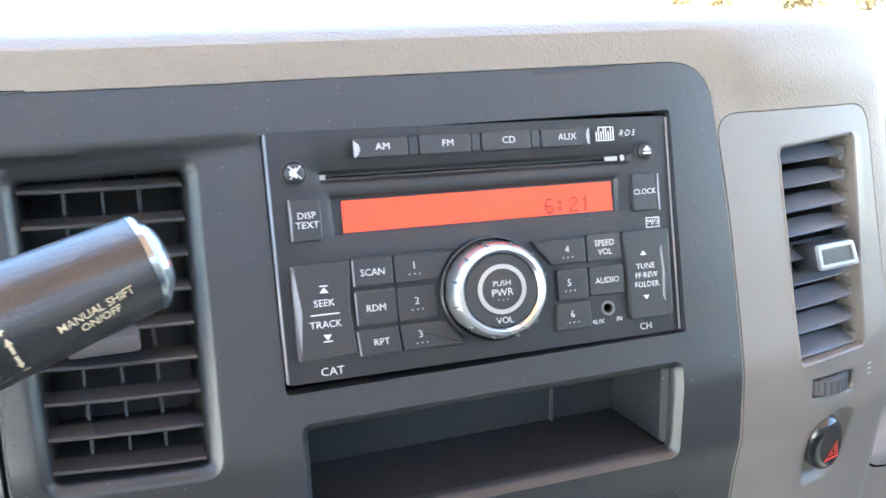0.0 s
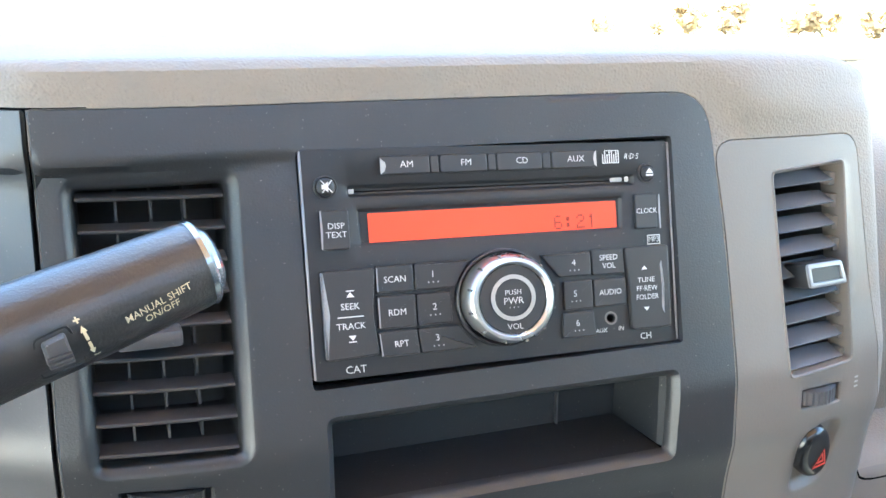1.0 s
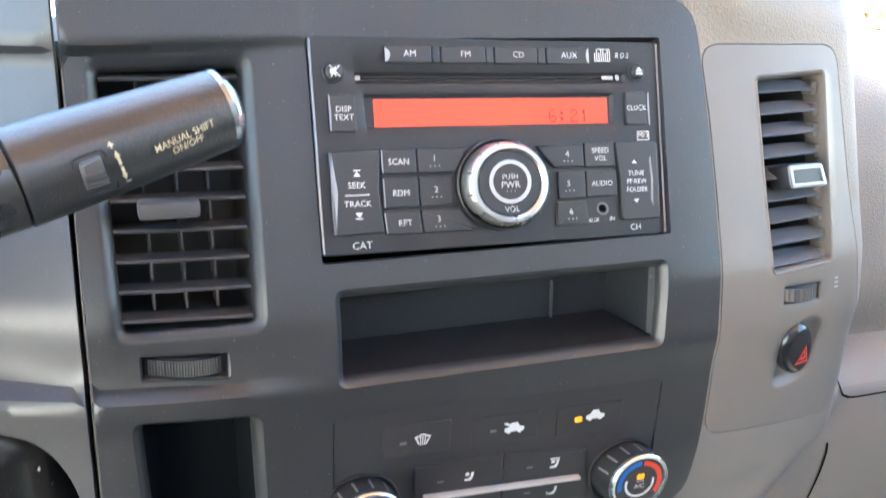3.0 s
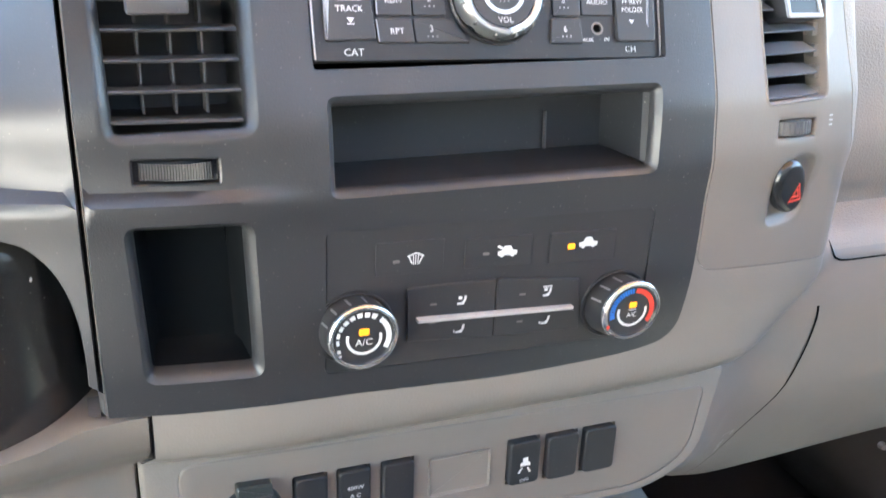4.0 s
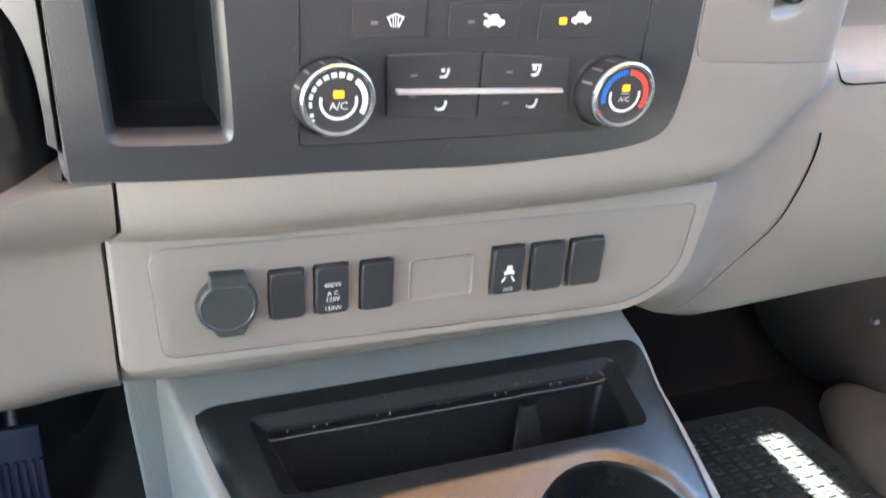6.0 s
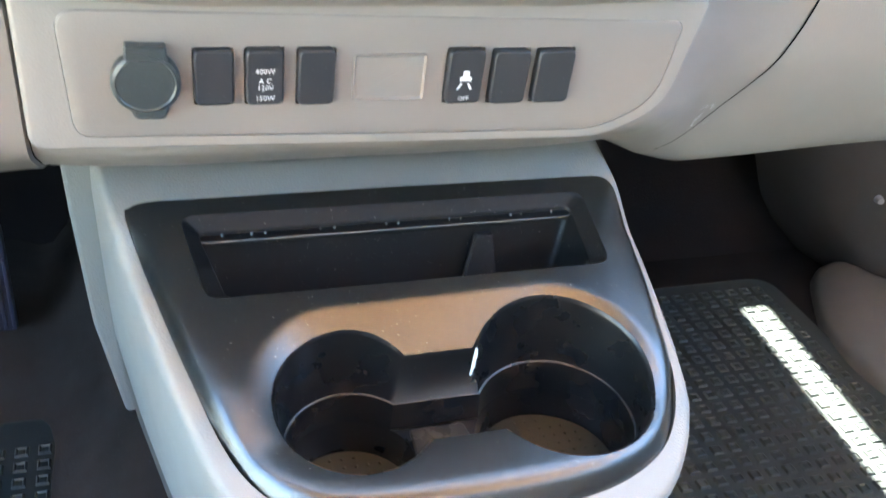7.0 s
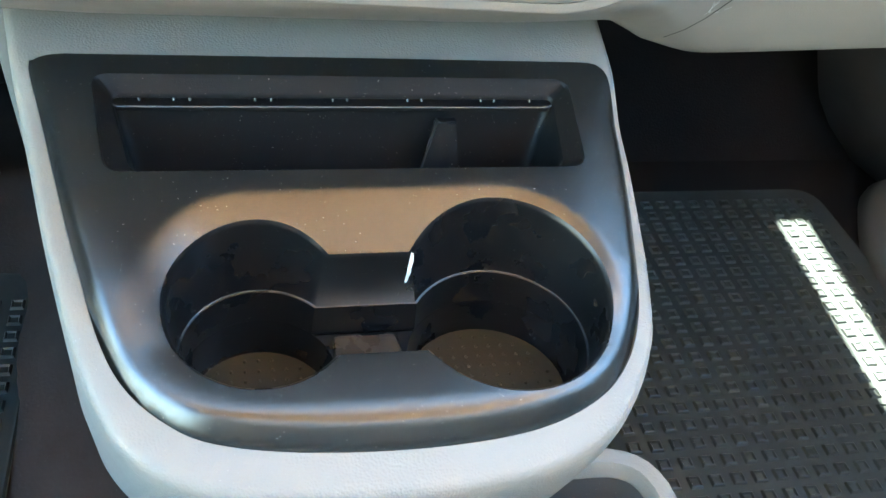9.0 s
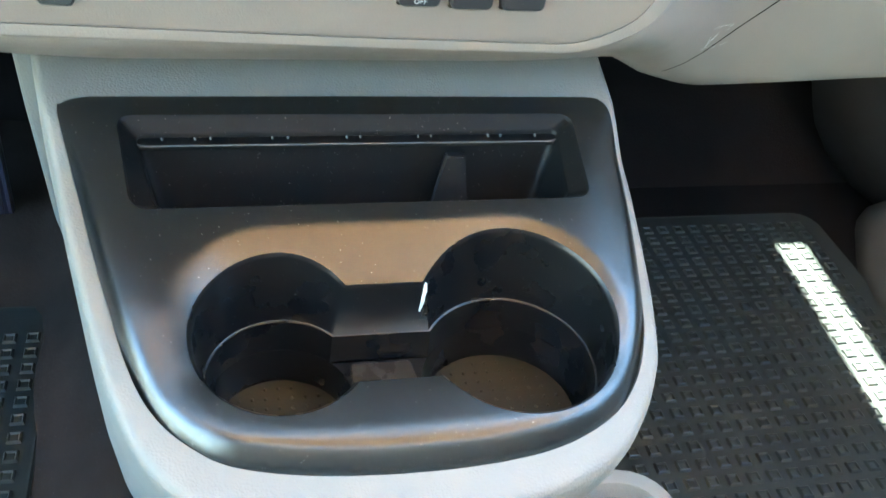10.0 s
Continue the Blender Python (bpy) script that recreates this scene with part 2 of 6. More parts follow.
def sheet(bm, outer, holes, place, step, lift=0.0):
    """A skin over an outline with holes, laid on the surface place(x, z, out)."""
    from mathutils.geometry import delaunay_2d_cdt
    loops = [ccw(outer)] + [ccw(h) for h in holes]
    pts, edges = [], []
    for lp in loops:
        k = len(pts)
        pts += [Vector(p) for p in lp]
        edges += [(k + i, k + (i + 1) % len(lp)) for i in range(len(lp))]
    xs, zs = [p[0] for p in loops[0]], [p[1] for p in loops[0]]
    gx, gz = np.meshgrid(np.arange(min(xs), max(xs), step), np.arange(min(zs), max(zs), step))
    gx, gz = gx.ravel() + 1e-5, gz.ravel() + 1e-5
    ok = inside(gx, gz, loops[0])
    for lp in loops[1:]:
        ok &= ~inside(gx, gz, lp)
    gx, gz = gx[ok], gz[ok]
    ok = np.ones(len(gx), bool)
    for lp in loops:
        ok &= distance(gx, gz, lp) > 0.5 * step
    pts += [Vector((float(a), float(b))) for a, b in zip(gx[ok], gz[ok])]
    vs, _, fs, *_ = delaunay_2d_cdt(pts, edges, [], 0, 1e-7)
    cx = np.array([sum(vs[i].x for i in f) / len(f) for f in fs])
    cz = np.array([sum(vs[i].y for i in f) / len(f) for f in fs])
    keep = inside(cx, cz, loops[0])
    for lp in loops[1:]:
        keep &= ~inside(cx, cz, lp)
    bv = [bm.verts.new(place(v.x, v.y, lift)) for v in vs]
    for f, k in zip(fs, keep):
        if k:
            bm.faces.new([bv[i] for i in f])
    for v in [v for v in bv if not v.link_faces]:
        bm.verts.remove(v)


def rim(bm, loop, place, profile, cap=False, shut=False):
    """Rings of a loop by (inset, out) steps, joined; cap closes the last, shut the first."""
    loop = ccw(loop)
    if cap:
        profile = list(profile) + [(profile[-1][0] + 0.0003, profile[-1][1])]
    rings = [[bm.verts.new(place(x, z, out)) for x, z in inset(loop, ins)] for ins, out in profile]
    for a, b in zip(rings, rings[1:]):
        for i in range(len(a)):
            bm.faces.new((a[i - 1], a[i], b[i], b[i - 1]))
    if cap:
        bm.faces.new(rings[-1])
    if shut:
        bm.faces.new(rings[0])


def pad(bm, loop, place, height, r=0.0006, base=-0.001):
    """A raised key or plate with a rounded edge."""
    rim(bm, loop, place, [(0, base), (0, height - r), (r * 0.3, height - r * 0.3), (r, height)], cap=True)


def well(bm, loop, place, depth, r=0.002, draft=0.0, cap=True):
    """A hole's rounded lip, walls and bottom."""
    rim(bm, loop, place, [(0, 0), (r * 0.3, -r * 0.12), (r * 0.75, -r * 0.5), (r, -r), (r + draft, -depth)], cap=cap)


def box(bm, lo, hi):
    v = [bm.verts.new((x, y, z)) for x in (lo[0], hi[0]) for y in (lo[1], hi[1]) for z in (lo[2], hi[2])]
    for f in ((0, 1, 3, 2), (4, 6, 7, 5), (0, 4, 5, 1), (2, 3, 7, 6), (0, 2, 6, 4), (1, 5, 7, 3)):
        bm.faces.new([v[i] for i in f])


def soft_box(bm, lo, hi, r=0.002):
    tmp = bmesh.new()
    box(tmp, lo, hi)
    bmesh.ops.bevel(tmp, geom=list(tmp.edges), offset=r, segments=2, affect="EDGES", profile=0.5)
    join(bm, tmp)


def join(bm, other, m=None):
    idx = {}
    for v in other.verts:
        idx[v] = bm.verts.new(m @ v.co if m else v.co)
    for f in other.faces:
        bm.faces.new([idx[v] for v in f.verts])
    other.free()


def tube(bm, rings, n=24, cap=True):
    """Rings of (centre, axis, radius, up-scale) joined to a turned body."""
    made = []
    for c, ax, r, sq in rings:
        c, ax = Vector(c), Vector(ax).normalized()
        side = ax.cross(Vector((0, 0, 1)))
        side = side.normalized() if side.length > 1e-4 else Vector((1, 0, 0))
        up = side.cross(ax).normalized()
        made.append([bm.verts.new(c + side * r * math.cos(2 * math.pi * i / n) + up * r * sq * math.sin(2 * math.pi * i / n)) for i in range(n)])
    for a, b in zip(made, made[1:]):
        for i in range(n):
            bm.faces.new((a[i - 1], a[i], b[i], b[i - 1]))
    if cap:
        bm.faces.new(made[0])
        bm.faces.new(made[-1])


def lettering(text, place, x, z, size, mat_, parent, out=0.0004, slant=0.0, turn=0.0, align="CENTER", stretch=1.0, name="lettering", bold=0.0):
    """Printed words, laid on a surface; size is the capitals' height."""
    cu = bpy.data.curves.new("words", "FONT")
    cu.body, cu.size, cu.align_x, cu.align_y, cu.shear, cu.resolution_u = text, size * 1.42, align, "CENTER", slant, 2
    cu.offset = size * bold
    tmp = bpy.data.objects.new("words", cu)
    scene.collection.objects.link(tmp)
    me = bpy.data.meshes.new_from_object(tmp.evaluated_get(bpy.context.evaluated_depsgraph_get()))
    bpy.data.objects.remove(tmp)
    c, s = math.cos(radians(turn)), math.sin(radians(turn))
    for v in me.vertices:
        a, b = v.co.x * stretch, v.co.y
        v.co = place(x + a * c - b * s, z + a * s + b * c, out)
    me.name = name
    me.materials.clear()
    me.materials.append(mat_)
    ob = new(name, me)
    ob.parent = parent
    if parent.type == "EMPTY":
        ob.matrix_parent_inverse = Matrix.Translation(-Vector(parent.location))
    return ob


def flat(bm, loop, place, out):
    bm.faces.new([bm.verts.new(place(x, z, out)) for x, z in ccw(loop)])


def flats(name, loops, place, out, mat_, parent, label=""):
    bm = bmesh.new()
    for lp in loops:
        flat(bm, lp, place, out)
    return part(name, bm, mat_, parent, label)


def ring(bm, x, z, r1, r0, place, out, a0=0.0, a1=360.0, n=48):
    """A flat ring or arc, its angles counter-clockwise from the right."""
    k = max(3, int(n * abs(a1 - a0) / 360))
    full = abs(a1 - a0) >= 360
    at = [radians(a0 + (a1 - a0) * i / k) for i in range(k if full else k + 1)]
    o = [bm.verts.new(place(x + r1 * math.cos(t), z + r1 * math.sin(t), out)) for t in at]
    i_ = [bm.verts.new(place(x + r0 * math.cos(t), z + r0 * math.sin(t), out)) for t in at]
    for j in range(len(at) if full else len(at) - 1):
        q = (j + 1) % len(at)
        bm.faces.new((o[j], o[q], i_[q], i_[j]))


def smooth(a, b, x):
    t = min(1.0, max(0.0, (x - a) / (b - a)))
    return t * t * (3 - 2 * t)


# ---- the dashboard's shape: a section across the middle, one before the passenger, blended ----
MIDDLE = [(0.36, 0.30, 0.446), (0.44, 0.138, 0.4515), (0.47, 0.090, 0.4715), (0.50, 0.046, 0.499), (0.51, 0.038, 0.509), (0.52, 0.037, 0.52), (0.55, 0.0345, 0.55), (0.58, 0.0325, 0.58),
          (0.588, 0.0318, 0.586), (0.594, 0.0260, 0.5905), (0.602, 0.0085, 0.5970), (0.610, -0.0045, 0.6050), (0.618, -0.0095, 0.6150), (0.626, -0.0115, 0.6250), (0.633, -0.0125, 0.633), (0.655, -0.0205, 0.655), (0.675, -0.025, 0.675), (0.70, -0.0280, 0.70), (0.725, -0.031, 0.725),
          (0.742, -0.0355, 0.742), (0.775, -0.034, 0.775), (0.80, -0.0275, 0.80), (0.85, -0.0165, 0.85), (0.893, -0.007, 0.893), (0.915, -0.003, 0.914),
          (0.922, -0.0020, 0.9205), (0.930, 0.0005, 0.9272), (0.937, 0.0055, 0.9312), (0.943, 0.013, 0.9328), (0.955, 0.028, 0.9338), (1.0, 0.075, 0.9365), (1.1, 0.18, 0.9385), (1.6, 0.80, 0.918)]
BESIDE = [(0.36, 0.42, 0.424), (0.44, 0.22, 0.424), (0.47, 0.156, 0.428), (0.485, 0.138, 0.440), (0.50, 0.121, 0.463), (0.515, 0.106, 0.488), (0.55, 0.085, 0.53), (0.60, 0.067, 0.60), (0.633, 0.066, 0.628),
          (0.645, 0.066, 0.639), (0.655, 0.0675, 0.648), (0.665, 0.078, 0.658), (0.675, 0.094, 0.6655), (0.685, 0.100, 0.672), (0.70, 0.094, 0.684), (0.715, 0.087, 0.698), (0.742, 0.083, 0.72), (0.80, 0.086, 0.76), (0.85, 0.090, 0.80), (0.893, 0.100, 0.835), (0.915, 0.108, 0.85),
          (0.937, 0.122, 0.863), (0.955, 0.142, 0.874), (0.97, 0.17, 0.881), (1.0, 0.22, 0.886), (1.1, 0.32, 0.888), (1.6, 0.80, 0.89)]
MS = np.array(MIDDLE)
BS = np.array(BESIDE)


def section(table, s):
    """Smoothly along a section: a mean of nearby places."""
    y = z = 0.0
    for d, w in ((-0.006, 1), (-0.003, 2), (0, 3), (0.003, 2), (0.006, 1)):
        y += w * np.interp(s + d, table[:, 0], table[:, 1])
        z += w * np.interp(s + d, table[:, 0], table[:, 2])
    return y / 9, z / 9


def dash(x, s, out=0.0):
    """A place on the dashboard's skin, out metres proud of it."""
    y0, z0 = section(MS, s)
    if x < -0.09:
        y0 += 0.012 * ((x + 0.09) / 0.1) ** 2
        fold = min(1.0, (-0.09 - x) / 0.07) * 0.007
        y0 += fold * 1.1 * smooth(0.790, 0.7490, s) * smooth(0.7442, 0.7478, s)
        k = min(1.0, (-0.078 - x) / 0.108)
        y0 -= 0.0085 * k * smooth(0.8932 - 0.0066 * k, 0.8936, s)
    if x < -0.1885:
        y0 += (0.10 + 0.30 * smooth(0.7442, 0.7478, s)) * (-0.1885 - x) * smooth(0.62, 0.66, s)
    if x > 0.09:
        y0 += 0.012 * ((min(x, 0.26) - 0.09) / 0.11) ** 2
    if x > 0.135 and s > 0.88:
        y0 += 0.13 * (min(x, 0.25) - 0.135) * smooth(0.893, 0.918, s)
        z0 -= 0.003 * min(1.0, (x - 0.135) / 0.085) ** 2 * smooth(0.893, 0.925, s)
    top = smooth(0.60, 0.66, s)
    pad = smooth(0.895, 0.935, s)
    w = smooth(0.168 + 0.056 * top + 0.012 * pad, 0.290 + 0.028 * top, x)
    if x > 0.19 and pad > 0:
        z0 -= 0.022 * ((min(x, 0.30) - 0.19) / 0.09) ** 2 * pad
    if s > 0.89:
        # the pad swells round the fascia's edge
        y0 -= 0.0065 * smooth(0.002, 0.026, math.hypot(max(x - 0.0905, 0.0), max(s - 0.894, 0.0)) - 0.021) * smooth(0.891, 0.912, s)
    if w > 0:
        y1, z1 = section(BS, s)
        y0, z0 = y0 + (y1 - y0) * w, z0 + (z1 - z0) * w
    if x > 0.19 and s < 0.52:
        z0 -= 0.009 * smooth(0.19, 0.235, x) * (1 - smooth(0.25, 0.50, x)) * smooth(0.52, 0.47, s)
    nz = 0.0
    if out:
        ya, za = section(MS, s - 0.004)
        yb, zb = section(MS, s + 0.004)
        k = math.hypot(yb - ya, zb - za) or 1
        ny, nz = -(zb - za) / k, (yb - ya) / k
        return Vector((x, y0 + ny * out, z0 + nz * out))
    return Vector((x, y0, z0))


RADIO_FOOT, RADIO_HEAD = Vector((0, -0.0258, 0.7998)), Vector((0, -0.0065, 0.8932))
RADIO_UP = (RADIO_HEAD - RADIO_FOOT) / 0.102
RADIO_OUT = Vector((0, -RADIO_UP.z, RADIO_UP.y)).normalized()


def radio(u, v, out=0.0):
    u -= 0.0014 * smooth(-0.076, -0.055, u) * smooth(0.0, 0.022, v) * (1 - smooth(0.083, 0.0885, u))
    return RADIO_FOOT + Vector((u * 0.992, 0.02 * u, -0.0225 * u)) + RADIO_UP * v + RADIO_OUT * (out + 0.001)


CLIMATE_FOOT, CLIMATE_HEAD = Vector((0, -0.0180, 0.643)), Vector((0, -0.0305, 0.7235))
CLIMATE_UP = (CLIMATE_HEAD - CLIMATE_FOOT).normalized()
CLIMATE_OUT = Vector((0, -CLIMATE_UP.z, CLIMATE_UP.y))


def climate(x, z, out=0.0):
    bow = 0.0006 * math.sin(math.pi * min(1, max(0, (z - 0.643) / 0.0805)))
    return CLIMATE_FOOT + Vector((x, 0, -0.0225 * x)) + CLIMATE_UP * ((z - 0.643) / CLIMATE_UP.z) + CLIMATE_OUT * (out + bow + 0.0008)


def turned(x, z, out=0.0):
    """The rotary knobs' own axis, which tips a little upwards."""
    return climate(x, z, 0.0) + Vector((0, -0.994, 0.11)) * out


def lower(x, z, out=0.0):
    """The switch panel under the roll, almost upright."""
    return Vector((x, 0.0385 - (z - 0.51) * 0.085 - out - 0.0030, z))


def console(x, y, out=0.0):
    """The cup-holder console's sloping top."""
    return Vector((x, y - 0.28 * out, 0.408 + 0.29 * y + 0.96 * out))


# ---- large structure: the cab and what lies outside ----
bm = bmesh.new()
box(bm, (-1.0, -1.34, -0.05), (1.0, 1.0, 0.0))
structure("floor", bm, CARPET, "black carpeted floor of the van's cab", "floor")
bm = bmesh.new()
box(bm, (-1.0, 0.96, 0.0), (1.0, 1.0, 0.9))
v = [bm.verts.new(p) for p in ((-1.0, 0.62, 0.0), (1.0, 0.62, 0.0), (1.0, 0.958, 0.36), (-1.0, 0.958, 0.36))]
bm.faces.new(v)
structure("wall_front", bm, CARPET, "black carpeted firewall with sloping toe board", "wall")
# unseen rear wall; its brown is lightened to bounce light under the dash
bm = bmesh.new()
box(bm, (-1.0, -1.34, 0.0), (1.0, -1.30, 1.26))
box(bm, (-1.0, -1.34, 1.262), (-0.80, -1.30, 1.548))
box(bm, (0.80, -1.34, 1.262), (1.0, -1.30, 1.548))
structure("wall_rear", bm, BROWN_BOUNCE, "unseen plain brown wall below a rear window, lightened to bounce light", "wall")
bm = bmesh.new()
box(bm, (0.96, -1.3, 0.0), (1.0, 0.96, 0.80))
box(bm, (0.96, -1.3, 0.802), (1.0, -1.05, 1.548))
box(bm, (0.96, 0.44, 0.802), (1.0, 0.475, 1.30))
structure("door_passenger", bm, LINER, "grey door trim below an open side window", "door")
# opening added to light the cab from the left; the panels limit it
bm = bmesh.new()
box(bm, (-1.0, -1.3, 0.0), (-0.96, 0.96, 0.36))
box(bm, (-1.0, -0.02, 0.362), (-0.96, 0.96, 0.90))
box(bm, (-1.0, -1.3, 0.362), (-0.96, -1.15, 1.548))
box(bm, (-1.0, -1.148, 0.98), (-0.96, -0.62, 1.548))
structure("door_driver", bm, LINER, "unseen grey frame on the driver's side, its opening added to let light in", "door frame")
bm = bmesh.new()
box(bm, (-1.0, -1.34, 1.55), (1.0, -0.11, 1.60))
structure("ceiling", bm, BEIGE, "warm beige cloth headliner of the cab", "ceiling")
bm = bmesh.new()
for x in (-1.12, 1.12):
    tube(bm, [((x, 0.84, 0.90), (0, -0.93, 0.66), 0.03, 1.4), ((x, -0.09, 1.57), (0, -0.93, 0.66), 0.03, 1.4)], 10)
structure("windscreen_pillars", bm, LINER, "grey trimmed posts beside the windscreen", "pillar")
bm = bmesh.new()
v = [bm.verts.new(p) for p in ((-1.10, 0.84, 0.92), (1.10, 0.84, 0.92), (1.10, -0.105, 1.56), (-1.10, -0.105, 1.56))]
bm.faces.new(v)
ws = structure("windscreen", bm, glass, "clear raked windscreen of the van", "windscreen")
ws.visible_shadow = False
# scuttle and bonnet close the front; light falls through the gap at the dash's end
bm = bmesh.new()
box(bm, (-1.0, 0.790, 0.86), (1.0, 1.9, 0.90))
structure("bonnet", bm, material("white_bonnet", (0.75, 0.75, 0.74), 0.35, var=0.03), "white painted bonnet ahead of the windscreen", "bonnet")
bm = bmesh.new()
bm.faces.new([bm.verts.new(p) for p in ((-400, -400, -0.9), (400, -400, -0.9), (400, 400, -0.9), (-400, 400, -0.9))])
structure("ground", bm, GROUND, "pale sunlit gravel lot reaching the horizon", "ground")


def shrub(x, y, size, seed):
    rnd = random.Random(seed)
    t = thing("shrub", (x, y, -0.9), "dry yellow-leaved shrub beside the gravel lot", "shrub", "shrubs outside")
    bm = bmesh.new()
    tips = []
    for i in range(7):
        a, e = rnd.uniform(0, 6.28), rnd.uniform(0.5, 1.3)
        tip = Vector((x + math.cos(a) * math.cos(e) * size, y + math.sin(a) * math.cos(e) * size, -0.9 + math.sin(e) * size * 1.3))
        tips.append(tip)
        root = Vector((x, y, -0.9))
        tube(bm, [(root, tip - root, 0.03 * size, 1), (root.lerp(tip, 0.6), tip - root, 0.018 * size, 1), (tip, tip - root, 0.005 * size, 1)], 6)
    part("limbs", bm, SHRUB_LEAF, t)
    bm = bmesh.new()
    for i in range(500):
        c = rnd.choice(tips).lerp(Vector((x, y, -0.9)), rnd.uniform(-0.1, 0.6)) + Vector([rnd.gauss(0, 0.16 * size) for _ in range(3)])
        u = Vector([rnd.gauss(0, 1) for _ in range(3)]).normalized() * 0.20 * size
        w = u.orthogonal().normalized() * 0.12 * size
        bm.faces.new([bm.verts.new(p) for p in (c - u, c + w, c + u, c - w)])
    part("leaves", bm, SHRUB_LEAF, t)


for i, (x, y, size) in enumerate(((42, 74, 1.4), (46, 71, 1.0), (52.5, 76, 2.2), (54.5, 73, 1.5), (57, 75, 2.4), (59, 70, 1.7), (62, 69, 2.2), (63, 64, 2.0), (65, 61, 2.4), (69, 62, 2.4))):
    shrub(x, y, size, 10 + i)

# an unseen tree, added so one dense bough blocks the sun from the dash
tree = thing("tree", (-5.0, 6.0, -0.9), "added unseen tree whose dense bough keeps the sun off the dash", "tree")
SHADE_BOUGH = toward * 12.0 + Vector((-0.14, 0.02, 0.45))
bm = bmesh.new()
root, fork = Vector((-5.0, 6.0, -0.9)), Vector((-4.6, 5.8, 8.5))
tube(bm, [(root, (0, 0, 1), 0.26, 1), (root.lerp(fork, 0.5), (0, 0, 1), 0.2, 1), (fork, (0.5, 0, 1), 0.15, 1), (fork.lerp(SHADE_BOUGH, 0.5), SHADE_BOUGH - fork, 0.09, 1), (SHADE_BOUGH, SHADE_BOUGH - fork, 0.03, 1)], 12)
part("trunk", bm, BARK, tree)
rnd = random.Random(21)
flank = Vector((1, 0, 0))
rise = flank.cross(toward).normalized()
bm = bmesh.new()
for i in range(5200):
    if i < 3600:
        c = SHADE_BOUGH + flank * rnd.uniform(-0.62, 0.53) + rise * rnd.uniform(-0.72, 0.72) + toward * rnd.gauss(0, 0.3)
    else:
        c = fork.lerp(SHADE_BOUGH, rnd.uniform(-0.25, 0.75)) + Vector([rnd.gauss(0, 0.55) for _ in range(3)]) + Vector((-0.5, 0.3, 0.2))
    u = Vector([rnd.gauss(0, 1) for _ in range(3)]).normalized() * 0.075
    w = u.orthogonal().normalized() * 0.045
    bm.faces.new([bm.verts.new(p) for p in (c - u, c + w, c + u, c - w)])
finish("crown", bm, LEAF, tree, clean=False)

# ---- dashboard ----
dashboard = thing("dashboard", (0.0, 0.3, 0.45), "warm grey moulded dashboard with a charcoal centre fascia", "dashboard")
FASCIA = resample(rounded([(-0.1885, 0.9145, 0.001), (-0.1885, 0.636, 0.001), (-0.078, 0.6345, 0.02), (0.017, 0.630, 0.03), (0.086, 0.6325, 0.02), (0.1165, 0.6385, 0.016), (0.1195, 0.690, 0.03), (0.1175, 0.752, 0.03), (0.1185, 0.80, 0.03), (0.1165, 0.85, 0.03), (0.1105, 0.9150, 0.021)], 0.02, 7), 0.006)
TRIM = resample(rounded([(0.1215, 0.681), (0.239, 0.671), (0.2405, 0.697), (0.2265, 0.757), (0.2195, 0.816), (0.215, 0.889), (0.1145, 0.8905), (0.1185, 0.85), (0.1205, 0.80), (0.120, 0.76), (0.1215, 0.71)], 0.012, 6), 0.006)
PANEL = resample(rounded([(-0.154, 0.5190, 0.008), (0.02, 0.5135), (0.138, 0.5108, 0.022), (0.1705, 0.528, 0.022), (0.1768, 0.5765, 0.006), (0.02, 0.580), (-0.1575, 0.5845, 0.010)], 0.012, 6), 0.006)
SURROUND = resample(rounded([(-0.1746, 0.5130), (0.02, 0.5078), (0.142, 0.5052, 0.026), (0.1785, 0.523, 0.026), (0.1900, 0.5880, 0.004), (0.02, 0.5930), (-0.1746, 0.5960)], 0.006, 6), 0.006)

bm = bmesh.new()
outer = resample([(-0.1778, 0.38), (0.64, 0.38), (0.64, 1.55), (-0.60, 1.55), (-0.60, 0.9158), (-0.168, 0.9158), (-0.168, 0.9150), (-0.1895, 0.9150), (-0.1895, 0.6352), (-0.1692, 0.6352), (-0.1692, 0.612), (-0.1752, 0.602), (-0.1778, 0.592), (-0.1778, 0.53), (-0.1778, 0.45)], 0.008)
sheet(bm, outer, [inset(FASCIA, -0.0008), inset(TRIM, -0.0007)], dash, 0.0062)
rim(bm, inset(FASCIA, -0.0008), dash, [(0, 0), (0.0008, -0.001), (0.001, -0.012)])
rim(bm, inset(TRIM, -0.0007), dash, [(0, 0), (0.0006, -0.001), (0.0008, -0.010)])
moulding = part("main_moulding", bm, GREY, dashboard, "warm grey grained vinyl moulding")
moulding.data.materials.append(GREY_LOW)
for p in moulding.data.polygons:
    p.material_index = 1 if p.center.z < 0.645 or (p.center.z < 0.692 and p.center.x < 0.285) else 0

# an added block closes the dash behind its skin; its end leaves a gap beside the door
bm = bmesh.new()
ends = [(-0.95, 0.20), (0.632, 0.20), (0.6955, 0.80), (-0.95, 0.80)]
top = [bm.verts.new((x, y, 0.872)) for x, y in ends]
low = [bm.verts.new((x, y, 0.46)) for x, y in ends]
bm.faces.new(top), bm.faces.new(low)
for i in range(4):
    bm.faces.new((top[i - 1], top[i], low[i], low[i - 1]))
part("sun_block", bm, DEEP, dashboard, "unseen black block added inside the dash to bound the sun strip")
# unseen cover added across the gap, so sun falls as a strip
bm = bmesh.new()
ends = [(0.673, 0.20), (0.955, 0.20), (0.955, 0.80), (0.7365, 0.80)]
top = [bm.verts.new((x, y, 0.882)) for x, y in ends]
